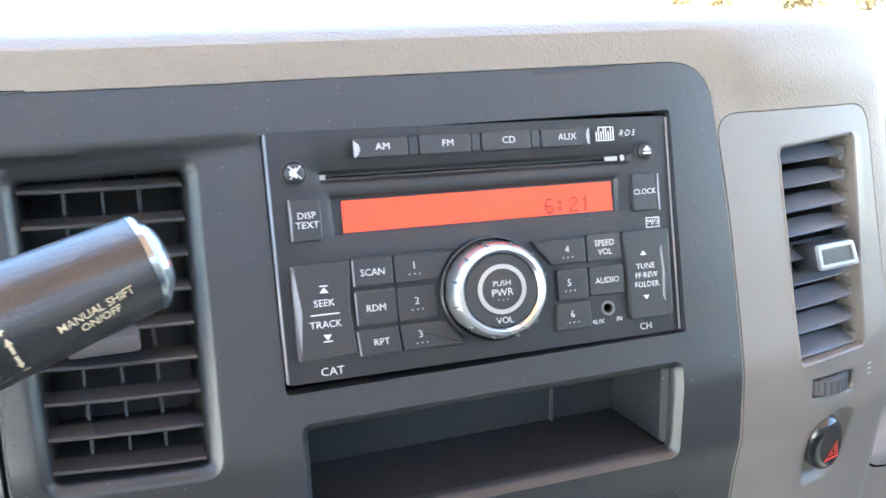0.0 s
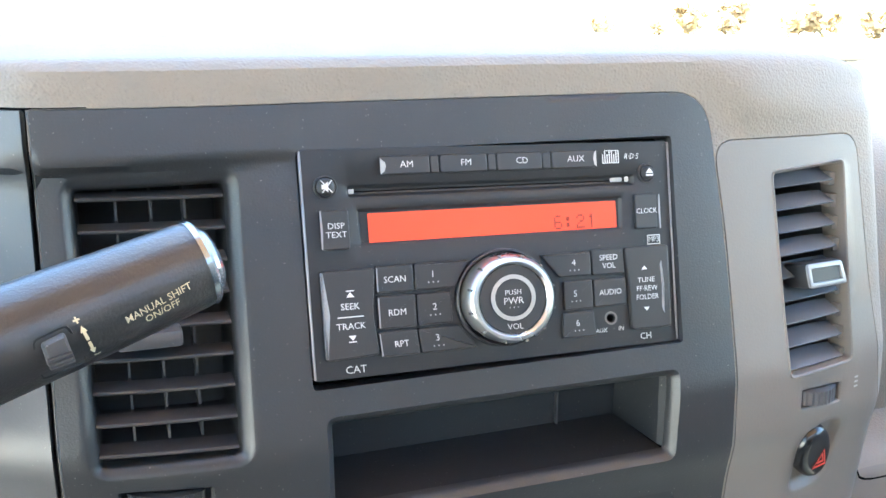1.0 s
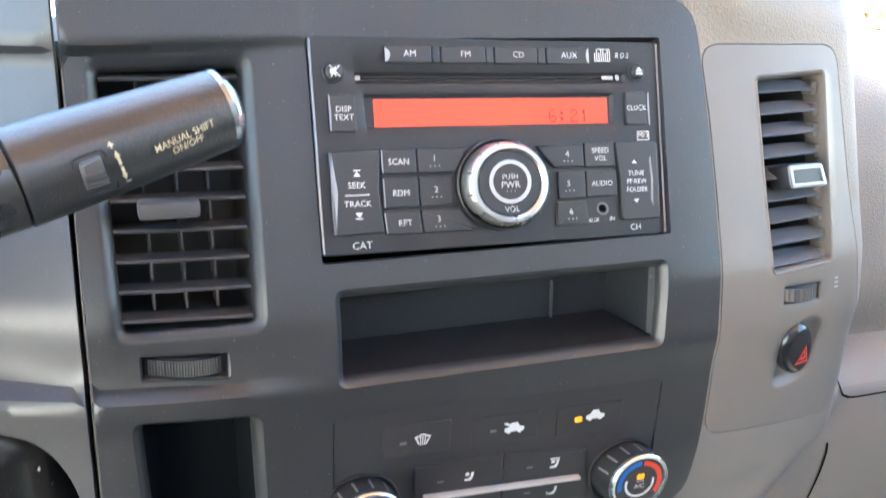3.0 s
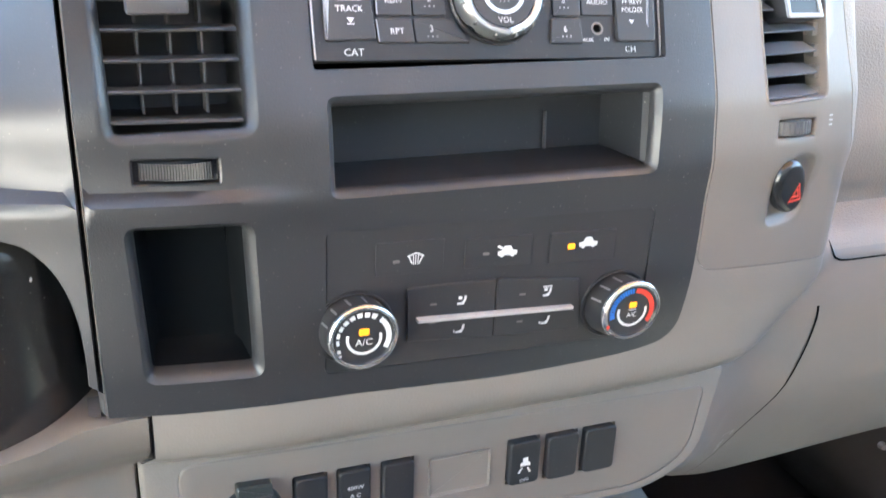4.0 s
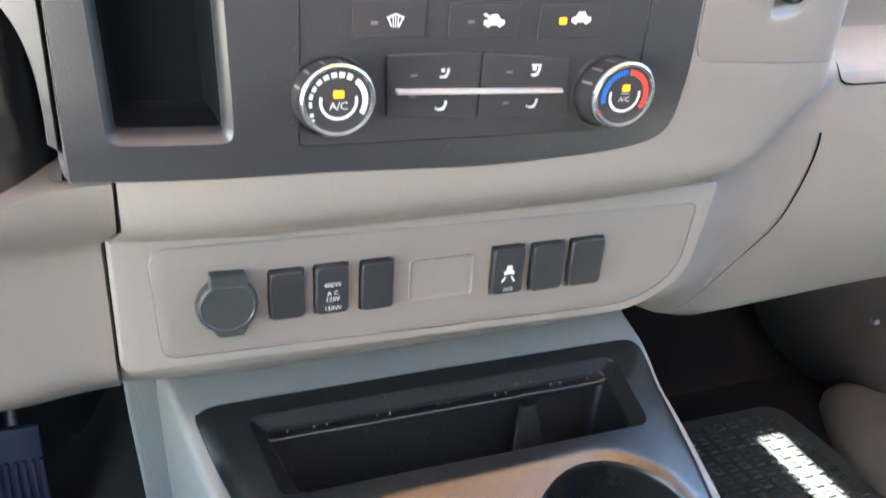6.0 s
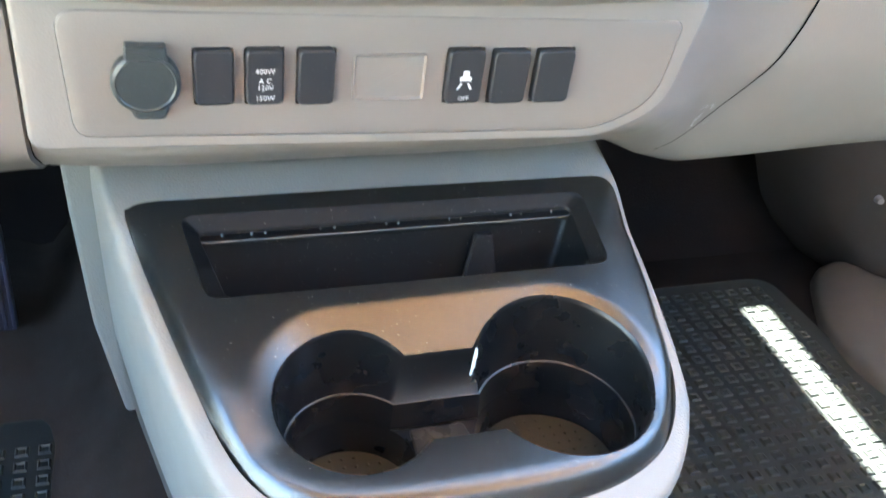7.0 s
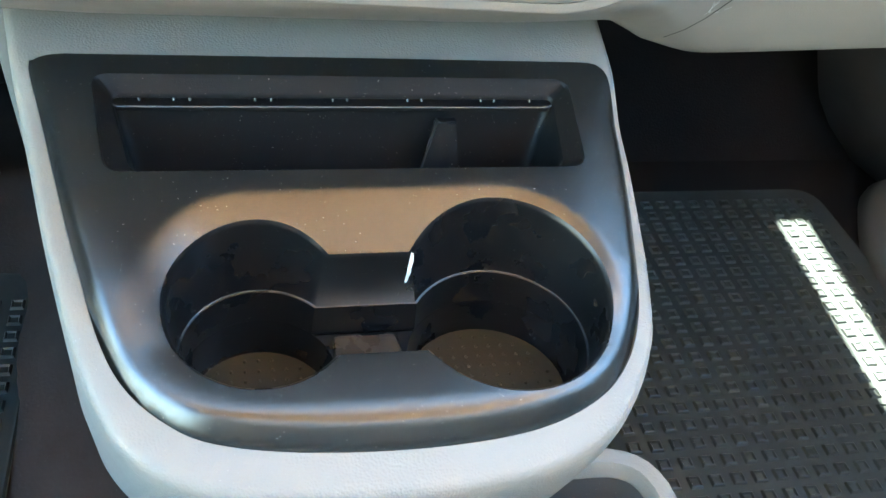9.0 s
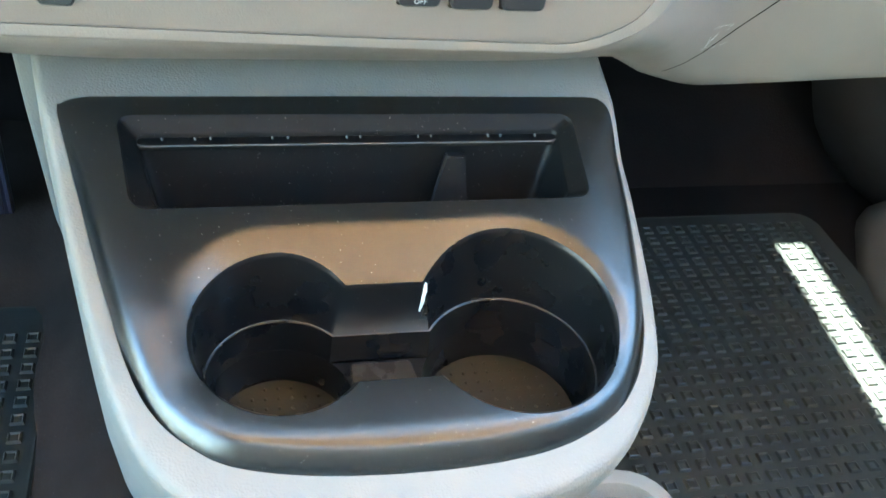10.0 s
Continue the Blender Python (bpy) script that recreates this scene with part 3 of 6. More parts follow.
low = [bm.verts.new((x, y, 0.80)) for x, y in ends]
bm.faces.new(top), bm.faces.new(low)
for i in range(4):
    bm.faces.new((top[i - 1], top[i], low[i], low[i - 1]))
part("sun_gap_cover", bm, TAN, dashboard, "unseen tan cover added beside the door to bound the sun strip")
bm = bmesh.new()
soft_box(bm, (0.890, 0.762, 0.884), (1.09, 0.787, 0.8985), 0.003)
part("scuttle_trim", bm, TAN, dashboard, "tan strip along the windscreen's foot")

# glovebox seam, a dark parting line that curves down the lower dash
bm = bmesh.new()
prev = None
for i in range(15):
    t = i / 14
    x = 0.300 * (1 - t) ** 2 + 2 * 0.312 * t * (1 - t) + 0.234 * t * t
    z = 0.606 * (1 - t) ** 2 + 2 * 0.545 * t * (1 - t) + 0.484 * t * t
    w = 0.0011 * (1 - 0.6 * t)
    now = [bm.verts.new(dash(x - w, z, 0) + Vector((0, -0.0006, -0.0005))), bm.verts.new(dash(x + w, z, 0) + Vector((0, -0.0006, -0.0005)))]
    if prev:
        bm.faces.new((prev[0], prev[1], now[1], now[0]))
    prev = now
part("glovebox_seam", bm, DEEP, dashboard, "dark parting line of the glovebox")
# seam of the passenger's ledge, turning up at its inner end
bm = bmesh.new()
prev = None
for x, z in [(0.3035, 0.660), (0.3045, 0.653), (0.3075, 0.6475), (0.313, 0.6445)] + [(0.32 + 0.02 * i, 0.6435) for i in range(16)]:
    now = [bm.verts.new(dash(x, z - 0.0007, 0) + Vector((-0.0003, -0.0007, 0))), bm.verts.new(dash(x + 0.0006, z + 0.0007, 0) + Vector((0.0003, -0.0007, 0)))]
    if prev:
        bm.faces.new((prev[0], prev[1], now[1], now[0]))
    prev = now
part("ledge_seam", bm, DEEP, dashboard, "dark parting line under the passenger's ledge")
rnd = random.Random(4)
for i in range(9):
    x, z = 0.258 + rnd.uniform(-0.010, 0.012), 0.508 + rnd.uniform(-0.006, 0.012)
    a, ln_ = rnd.choice((0.9, 1.1, 0.4, 2.0)), rnd.uniform(0.003, 0.009)
    d = (math.cos(a) * ln_, math.sin(a) * ln_)
    bm = bmesh.new()
    bm.faces.new([bm.verts.new(dash(x + p * d[0] + q * 0.0002, z + p * d[1], 0) + Vector((0, -0.0006, 0))) for p, q in ((0, -1), (0, 1), (1, 1), (1, -1))])
    part("scratch", bm, WHITE, dashboard, "pale scratch")

# fascia with its openings
VENT_L = resample(rounded([(-0.1790, 0.7685), (-0.1147, 0.7708), (-0.1125, 0.8898), (-0.1815, 0.8878)], 0.009, 6), 0.006)
WHEEL_L = resample(rect(-0.169, 0.7505, -0.1315, 0.763, 0.0018), 0.006)
COIN = resample(rounded([(-0.171, 0.6545), (-0.1165, 0.6535), (-0.1195, 0.734), (-0.1745, 0.7345)], 0.007, 5), 0.006)
CUBBY = resample(rounded([(-0.0855, 0.7415), (0.0845, 0.741), (0.0865, 0.786), (-0.0855, 0.7865)], 0.005, 4), 0.006)
RADIO_BAY = resample(rect(-0.0897, 0.7978, 0.0897, 0.8942, 0.002, 2), 0.006)
CLIMATE_BAY = resample(rounded([(-0.0875, 0.6495), (0.0885, 0.6455), (0.0885, 0.7215), (-0.0875, 0.7255)], 0.004, 4), 0.006)
bm = bmesh.new()
sheet(bm, FASCIA, [VENT_L, WHEEL_L, COIN, CUBBY, RADIO_BAY, CLIMATE_BAY], dash, 0.0024, 0.0008)
rim(bm, FASCIA, dash, [(0, 0.0008), (-0.0004, 0.0002), (-0.0004, -0.010)])
rim(bm, VENT_L, dash, [(0, 0.0008), (0.0008, 0.0006), (0.0022, -0.0006), (0.0040, -0.0022), (0.0050, -0.0040), (0.0053, -0.012)])
well(bm, WHEEL_L, dash, 0.006, 0.0012)
rim(bm, COIN, dash, [(0, 0.0008), (0.0020, -0.0010), (0.0036, -0.0035), (0.0044, -0.008)])
rim(bm, CUBBY, dash, [(0, 0.0008), (0.0018, -0.001), (0.003, -0.003), (0.0035, -0.006)])
rim(bm, RADIO_BAY, dash, [(0, 0.0008), (0.0003, -0.0008), (0.0004, -0.012)])
rim(bm, CLIMATE_BAY, dash, [(0, 0.0008), (0.0003, -0.0006), (0.0004, -0.008)])
fascia = part("centre_fascia", bm, CHARCOAL, dashboard, "charcoal satin centre fascia, dusty and lightly scratched")
# the pocket's inside is coloured near black to stand for its shade
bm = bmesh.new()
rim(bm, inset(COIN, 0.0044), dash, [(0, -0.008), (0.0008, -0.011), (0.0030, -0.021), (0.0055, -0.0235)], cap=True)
part("coin_pocket", bm, POCKET_SHADE, dashboard, "upright pocket, its inner shade put into the black colour")
# the open cubby: floor, back, ceiling and the slanted end wall
bm = bmesh.new()
lip = inset(CUBBY, 0.0035)
back = [(-0.0805, 0.7490), (0.0745, 0.7490), (0.0745, 0.7815), (-0.0805, 0.7815)]
a = [(-0.082, 0.7450), (0.0805, 0.7445), (0.0825, 0.7825), (-0.082, 0.783)]
fr = [bm.verts.new(dash(x, z, -0.006)) for x, z in a]
bk = [bm.verts.new(Vector((x, 0.0065, z))) for x, z in back]
for i in (0, 1, 3):
    bm.faces.new((fr[i - 1], fr[i], bk[i], bk[i - 1]))
bm.faces.new(bk)
part("cubby", bm, CUBBY_DARK, dashboard, "open charcoal storage cubby", 30)
bm = bmesh.new()
bm.faces.new([bm.verts.new(p) for p in (dash(0.0822, 0.7447, -0.006), dash(0.0838, 0.7823, -0.006), dash(0.0810, 0.7838, -0.0085), dash(0.0796, 0.7460, -0.0085))])
part("cubby_edge", bm, CUBBY_DARK, dashboard, "pale slanted edge of the cubby's end wall", 20)
bm = bmesh.new()
bm.faces.new([bm.verts.new(p) for p in (dash(0.0810, 0.7838, -0.0085), dash(0.0796, 0.7460, -0.0085), Vector((0.0742, 0.0068, 0.7490)), Vector((0.0742, 0.0068, 0.7825)))])
part("cubby_end", bm, CUBBY_DARK, dashboard, "smooth charcoal end wall of the cubby", 20)
bm = bmesh.new()
soft_box(bm, (0.0402, 0.0035, 0.7490), (0.0410, 0.0068, 0.7690), 0.0003)
part("cubby_rib", bm, CHARCOAL_LIGHT, dashboard, "thin pale rib on the cubby's back")

# driver's side of the fascia, left of the parting line
ARCH = [(-0.1965, 0.6365), (-0.1952, 0.655), (-0.1952, 0.675), (-0.1970, 0.693), (-0.2020, 0.7095), (-0.2105, 0.7215), (-0.2235, 0.7280), (-0.260, 0.7320), (-0.40, 0.735)]
ARCH = through_points(ARCH + [(-0.62, 0.735)], 0.004)[:-len(through_points(ARCH[:1] + [(-0.62, 0.735)], 0.004)) // 2]
ARCH = [p for p in ARCH if p[1] > 0.6364 and p[0] > -0.45]
DRIVER = resample([(-0.1918, 0.6365), (-0.1918, 0.9145), (-0.62, 0.9145), (-0.62, 0.735)] + ARCH[::-1], 0.008)
bm = bmesh.new()
sheet(bm, DRIVER, [], dash, 0.0035)
rim(bm, DRIVER, dash, [(0, 0), (-0.0005, -0.001), (-0.0006, -0.014)])
part("driver_fascia", bm, POD, dashboard, "charcoal satin panel before the driver, arched over the column")
# a flat black sheet stands in for the shade round the column
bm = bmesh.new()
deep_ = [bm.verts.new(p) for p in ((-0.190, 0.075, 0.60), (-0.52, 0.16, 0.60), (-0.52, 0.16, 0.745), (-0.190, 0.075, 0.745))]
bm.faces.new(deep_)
part("column_shade", bm, DEEP, dashboard, "black sheet standing for the shade round the steering column")
# a convex dark shroud fills the recess
bm = bmesh.new()
n, k = 16, 30
grid = []
for i in range(n + 1):
    a = i / n
    row = []
    for j in range(k + 1):
        b = math.radians(-20 + 170 * j / k)
        r = 0.062 - 0.026 * smooth(0.82, 1.0, a)
        row.append(bm.verts.new((-0.254 + r * math.cos(b), 0.052 - r * 0.85 * math.sin(b) - 0.012 * a, 0.612 + 0.133 * a)))
    grid.append(row)
for i in range(n):
    for j in range(k):
        bm.faces.new((grid[i][j], grid[i][j + 1], grid[i + 1][j + 1], grid[i + 1][j]))
part("column_surround", bm, SHEEN, dashboard, "glossy dark surround of the steering column")
rnd = random.Random(8)
for x, z, ln_ in ((-0.2040, 0.7090, 0.003), (-0.2022, 0.7053, 0.0022), (-0.2145, 0.7070, 0.0012)):
    bm = bmesh.new()
    loop_ = [(x + (ln_ * 0.3 + rnd.uniform(0, 0.0005)) * math.cos(t), z + (ln_ * 0.7 + rnd.uniform(0, 0.0006)) * math.sin(t)) for t in [0.9 * q for q in range(7)]]
    flat(bm, loop_, lambda x_, z_, o=0.0: Vector((x_, 0.0512 - 0.85 * math.sqrt(max(0.0, 0.062 ** 2 - (x_ + 0.254) ** 2)) - 0.012 * (z_ - 0.612) / 0.133, z_)), 0)
    part("paint_chip", bm, WHITE_DIM, dashboard, "small pale chip")
# right-hand trim
VENT_R = resample(rounded([(0.1535, 0.770), (0.2025, 0.7715), (0.2045, 0.877), (0.149, 0.8745)], 0.005, 4), 0.006)
WHEEL_R = resample(rounded([(0.1635, 0.7515), (0.1945, 0.7505), (0.1945, 0.7625), (0.1635, 0.7635)], 0.0015, 3), 0.006)
HAZARD = [(0.1805 + 0.0128 * math.cos(t) - 0.003 * math.sin(t), 0.7235 + 0.0162 * math.sin(t)) for t in [2 * math.pi * i / 28 for i in range(28)]]
bm = bmesh.new()
HAZARD_WELL = resample(rounded([(0.1660, 0.6990, 0.009), (0.1950, 0.7010, 0.012), (0.2005, 0.7400, 0.009), (0.1830, 0.7445, 0.012), (0.1675, 0.7320, 0.012)], 0.009, 6), 0.004)
sheet(bm, TRIM, [VENT_R, WHEEL_R, HAZARD_WELL], dash, 0.005, 0.0)
rim(bm, TRIM, dash, [(0, 0), (-0.0003, -0.001), (-0.0003, -0.010)])
rim(bm, VENT_R, dash, [(0, 0), (0.0008, 0.0008), (0.0016, 0.0002), (0.0022, -0.002), (0.0024, -0.016)])
well(bm, WHEEL_R, dash, 0.006, 0.0012)
rim(bm, HAZARD_WELL, dash, [(0, 0), (0.0010, -0.0005), (0.0024, -0.0020), (0.0042, -0.0034), (0.0060, -0.0040)], cap=True)
part("side_trim", bm, GREY_SMOOTH, dashboard, "smooth warm grey trim panel with a pale edge")

# switch panel under the roll
SWITCHES = [(-0.0970, 0.5345, -0.0765, 0.5660), (-0.0715, 0.5340, -0.0510, 0.5660), (-0.0450, 0.5330, -0.0243, 0.5655), (0.0362, 0.5310, 0.0583, 0.5640), (0.0622, 0.5300, 0.0850, 0.5633), (0.0882, 0.5298, 0.1120, 0.5632)]
bm = bmesh.new()
sheet(bm, PANEL, [resample(rect(*s, 0.0015, 2), 0.008) for s in SWITCHES], lower, 0.008)
rim(bm, PANEL, lower, [(0.0, 0), (-0.0004, -0.0002), (-0.0012, -0.0009), (-0.0013, -0.006)])
for s in SWITCHES:
    rim(bm, resample(rect(*s, 0.0015, 2), 0.008), lower, [(0, 0), (0.0003, -0.0006), (0.0004, -0.008)])
part("switch_panel", bm, GREY_SMOOTH, dashboard, "smooth grey switch panel with rounded corners")
bm = bmesh.new()
rim(bm, rect(-0.015, 0.5335, 0.0255, 0.561, 0.0025), lower, [(0, -0.0004), (0, 0.0008), (0.0005, 0.0013), (0.0014, 0.0006), (0.0018, 0.0002)], cap=True)
part("blank_cover", bm, GREY_SMOOTH, dashboard, "blank square cover in matching grey")
bm = bmesh.new()
sheet(bm, SURROUND, [inset(PANEL, -0.0014)], lower, 0.008, -0.0006)
rim(bm, SURROUND, lower, [(0, -0.0006), (-0.0012, -0.0009), (-0.0024, -0.0022), (-0.0030, -0.0045), (-0.0032, -0.026)])
rim(bm, inset(PANEL, -0.0014), lower, [(0, -0.0006), (0.0001, -0.004)])
part("panel_surround", bm, GREY_LOW, dashboard, "raised grey surround of the switch panel")
# driver's knee panel left of the lower parting line
bm = bmesh.new()
KNEE = ((0.56, 0.575, 0.588, 0.600, 0.611, 0.620, 0.628, 0.634), (0.0407, 0.0398, 0.0350, 0.0200, 0.0060, 0.0000, -0.0040, -0.0048))
rows = []
for s0 in np.linspace(0.37, 0.634, 45):
    row = []
    for x in (-0.1698, -0.1712, -0.18, -0.20, -0.22, -0.25, -0.30, -0.40, -0.60):
        s = 0.37 + (float(s0) - 0.37) * (1 - 0.045 * smooth(-0.194, -0.245, x))
        xs = x if s > 0.60 else x - 0.0085 * smooth(0.60, 0.592, s)
        p = dash(-0.17, s, 0)
        if s > 0.56:
            p = Vector((p.x, float(np.interp(s, KNEE[0], KNEE[1])), s))
        bulge = 0.0035 * smooth(0.60, 0.57, s) + 0.010 * smooth(-0.18, -0.24, x)
        edge = 0.004 if x > -0.1705 else 0
        row.append(bm.verts.new((xs, p.y - bulge + edge, p.z)))
    rows.append(row)
rows.append([bm.verts.new(v.co + Vector((0, 0.004, 0.0012))) for v in rows[-1]])
rows.append([bm.verts.new(v.co + Vector((0, 0.075, 0.0035))) for v in rows[-1]])
for a, b in zip(rows, rows[1:]):
    for i in range(len(a) - 1):
        bm.faces.new((a[i], a[i + 1], b[i + 1], b[i]))
part("knee_panel", bm, GREY_SMOOTH, dashboard, "smooth grey knee panel below the fascia")
bm = bmesh.new()
pts = []
for s in np.arange(0.38, 0.635, 0.005):
    x = -0.169 - 0.0095 * smooth(0.60, 0.592, s)
    p = dash(-0.169, float(s), 0)
    pts.append((bm.verts.new((x - 0.0012, p.y + 0.003, p.z)), bm.verts.new((x + 0.0012, p.y + 0.003, p.z))))
for a, b in zip(pts, pts[1:]):
    bm.faces.new((a[0], a[1], b[1], b[0]))
part("lower_seam", bm, DEEP, dashboard, "dark parting line in the lower dash")

# ---- air vents ----
vent = thing("air_vent", (-0.147, 0.02, 0.772), "dusty charcoal air vent with horizontal louvres before the driver", "air vent", "dashboard vents")
bm = bmesh.new()
a = [dash(x, z, -0.010) for x, z in inset(VENT_L, 0.0051)]
b = [p + Vector((0, 0.045, 0.004)) for p in a]
fr, bk = [bm.verts.new(p) for p in a], [bm.verts.new(p) for p in b]
for i in range(len(fr)):
    bm.faces.new((fr[i - 1], fr[i], bk[i], bk[i - 1]))
bm.faces.new(bk)
part("duct", bm, DUCT, vent, "black duct behind the louvres")
for i in range(9):
    z = 0.8775 - 0.01252 * i
    bm = bmesh.new()
    xa, xb = -0.1750 + 0.0004 * (i - 4) * 0.3, -0.1192 - 0.0002 * i
    prof = [(0.0035, 0.0), (0.0030, 0.0008), (0.0036, 0.0014), (0.008, 0.0018), (0.0135, 0.0022), (0.0140, 0.0014), (0.009, 0.0004), (0.005, -0.0002)]
    ends = []
    for x in np.linspace(xa, xb, 6):
        base = dash(float(x), z, 0)
        ends.append([bm.verts.new((x, base.y + dy, z + dz)) for dy, dz in prof])
    for p, q in zip(ends, ends[1:]):
        for j in range(len(prof)):
            bm.faces.new((p[j - 1], p[j], q[j], q[j - 1]))
    bm.faces.new(ends[0]), bm.faces.new(ends[-1])
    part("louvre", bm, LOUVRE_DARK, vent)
for x in (-0.1605, -0.1470, -0.1340):
    for i in range(8):
        bm = bmesh.new()
        z0, z1 = 0.8775 - 0.01252 * (i + 1) + 0.0030, 0.8775 - 0.01252 * i + 0.0018
        y = dash(x, (z0 + z1) / 2, 0).y
        box(bm, (x - 0.0005, y + 0.012, z0), (x + 0.0005, y + 0.026, z1))
        part("vane", bm, DUSTY, vent)
bm = bmesh.new()
y = dash(-0.152, 0.826, 0).y
soft_box(bm, (-0.1645, y - 0.0065, 0.8220), (-0.1395, y + 0.008, 0.8290), 0.0016)
part("tab", bm, CHARCOAL_LIGHT, vent, "grey sliding tab on a louvre")

vent2 = thing("air_vent", (0.177, 0.02, 0.770), "charcoal air vent with curved louvres in the grey trim", "air vent", "dashboard vents")
bm = bmesh.new()
a = [dash(x, z, -0.014) for x, z in inset(VENT_R, 0.0022)]
b = [p + Vector((0, 0.045, 0.0)) for p in a]
fr, bk = [bm.verts.new(p) for p in a], [bm.verts.new(p) for p in b]
for i in range(len(fr)):
    bm.faces.new((fr[i - 1], fr[i], bk[i], bk[i - 1]))
bm.faces.new(bk)
part("duct", bm, DUCT, vent2, "black duct behind the louvres")
for i in range(9):
    z = 0.8655 - 0.01145 * i
    bm = bmesh.new()
    ends = []
    for t in np.linspace(0, 1, 9):
        x = 0.1525 + 0.0455 * float(t) + 0.0003 * (4 - i) * 0.2
        lift = 0.0006 * t
        swell = math.sin(math.pi * min(1.0, float(t) * 0.95 + 0.03))
        base = dash(x, z, 0)
        prof = [(0.0038, -0.0010), (0.0034, -0.0002), (0.0070, 0.0010 + 0.0004 * swell), (0.0150, 0.0036 + 0.0010 * swell), (0.0154, 0.0026 + 0.0010 * swell), (0.0070, -0.0004)]
        ends.append([bm.verts.new((x, base.y + dy, z + dz + lift)) for dy, dz in prof])
    for p, q in zip(ends, ends[1:]):
        for j in range(6):
            bm.faces.new((p[j - 1], p[j], q[j], q[j - 1]))
    bm.faces.new(ends[0]), bm.faces.new(ends[-1])
    part("louvre", bm, LOUVRE_SKY, vent2)
    bm = bmesh.new()
    y = dash(0.2, z, 0).y
    soft_box(bm, (0.1978, y + 0.005, z - 0.0035), (0.2016, y + 0.013, z + 0.0035), 0.0006)
    part("pivot", bm, KICK, vent2)
bm = bmesh.new()
tabz = [(0.1660, 0.8140), (0.1945, 0.8135), (0.1905, 0.8262), (0.1640, 0.8268)]
rim(bm, rounded(tabz, 0.0022, 3), dash, [(0, -0.010), (0.0, 0.0045), (0.0005, 0.0055), (0.0012, 0.006)], cap=True)
tab = part("tab", bm, BLACK, vent2, "protruding tab with a silver frame")
bm = bmesh.new()
rim(bm, rounded(tabz, 0.0022, 3), dash, [(0.0003, 0.0052), (0.0003, 0.0066), (0.0010, 0.0070), (0.0026, 0.0068), (0.0030, 0.0058)])
part("tab_frame", bm, STEEL_EDGE, tab, "silver frame")


def thumbwheel(x0, z0, x1, z1, mat_, ridges, label):
    """A ribbed wheel that shows through its slot."""
    t = thing("thumbwheel", dash((x0 + x1) / 2, (z0 + z1) / 2, -0.005), label, "thumbwheel", "vent thumbwheels")
    bm = bmesh.new()
    cols = []
    k = ridges * 2
    for i in range(k + 1):
        f = i / k
        x = x0 + (x1 - x0) * f
        dome = 0.006 * (1 - (2 * f - 1) ** 2) - 0.002 + (0.0005 if i % 2 else 0)
        cols.append([bm.verts.new(dash(x, z, o)) for z, o in ((z0, dome - 0.004), (z0 + 0.0008, dome), (z1 - 0.0008, dome), (z1, dome - 0.004))])
    for p, q in zip(cols, cols[1:]):
        for j in range(3):
            bm.faces.new((p[j], p[j + 1], q[j + 1], q[j]))
    part("ribbed_wheel", bm, mat_, t, sharp=20)


thumbwheel(-0.1655, 0.7525, -0.1350, 0.7615, CHARCOAL, 26, "ribbed charcoal thumbwheel below the driver's vent")
thumbwheel(0.1655, 0.7530, 0.1915, 0.7618, CHARCOAL_LIGHT, 9, "ribbed grey thumbwheel below the vent in the grey trim")
flats("vent_mark", [rect(-0.1815, 0.7530, -0.1765, 0.7575, 0.0005, 1)], dash, 0.0004, KICK, dashboard, "faded grey vent symbol")
flats("vent_mark", [rect(0.2045, 0.7615 - 0.0026 * i, 0.2075, 0.7625 - 0.0026 * i, 0.0002, 1) for i in range(3)], dash, 0.0005, WHITE_DIM, dashboard, "faded grey vent symbol")

# ---- hazard switch ----
haz = thing("hazard_switch", dash(0.1805, 0.70, 0), "black oval hazard switch with a red triangle", "switch")
bm = bmesh.new()
rim(bm, HAZARD, dash, [(0, -0.006), (0, -0.0005), (0.0006, 0.0016), (0.0018, 0.0030), (0.0036, 0.0038), (0.006, 0.0040)], cap=True)
part("rocker", bm, GLOSSY_BLACK, haz)
tri = lambda k: [(0.1840 + 0.82 * k * dx, 0.7205 + 0.82 * k * dz) for dx, dz in ((-0.0072, -0.0070), (0.0058, -0.0056), (0.0012, 0.0080))]
bm = bmesh.new()
for k0, k1 in ((1.0, 0.72), (0.55, 0.26)):
    o = [bm.verts.new(dash(x, z, 0.0044)) for x, z in tri(k0)]
    i_ = [bm.verts.new(dash(x, z, 0.0044)) for x, z in tri(k1)]
    for j in range(3):
        bm.faces.new((o[j - 1], o[j], i_[j], i_[j - 1]))
part("warning_triangle", bm, RED, haz, "red outlined warning triangle")

# ---- radio ----
rad = thing("car_radio", (0, -0.02, 0.7985), "black car radio with orange display and silver-ringed volume knob", "radio")
PLATE = resample(rect(-0.089, 0, 0.089, 0.102, 0.0015, 2), 0.008)
LENS = rounded([(-0.0655, 0.0585), (0.0640, 0.0585), (0.0648, 0.0755), (-0.0662, 0.0755)], 0.0015, 2)
CHANNEL = rounded([(-0.0700, 0.0800), (0.0718, 0.0800), (0.0722, 0.0862), (-0.0705, 0.0862)], 0.0022, 3)
JACK = circle(0.0542, 0.0148, 0.0024, 18)
bm = bmesh.new()
sheet(bm, PLATE, [LENS, CHANNEL, JACK], radio, 0.010)
rim(bm, PLATE, radio, [(0, 0), (-0.0004, -0.0004), (-0.0005, -0.008)])
rim(bm, LENS, radio, [(0, 0), (0.0006, -0.0004), (0.0016, -0.0018)])
rim(bm, CHANNEL, radio, [(0, 0), (0.0006, -0.0004), (0.0018, -0.0022), (0.0028, -0.0024)])
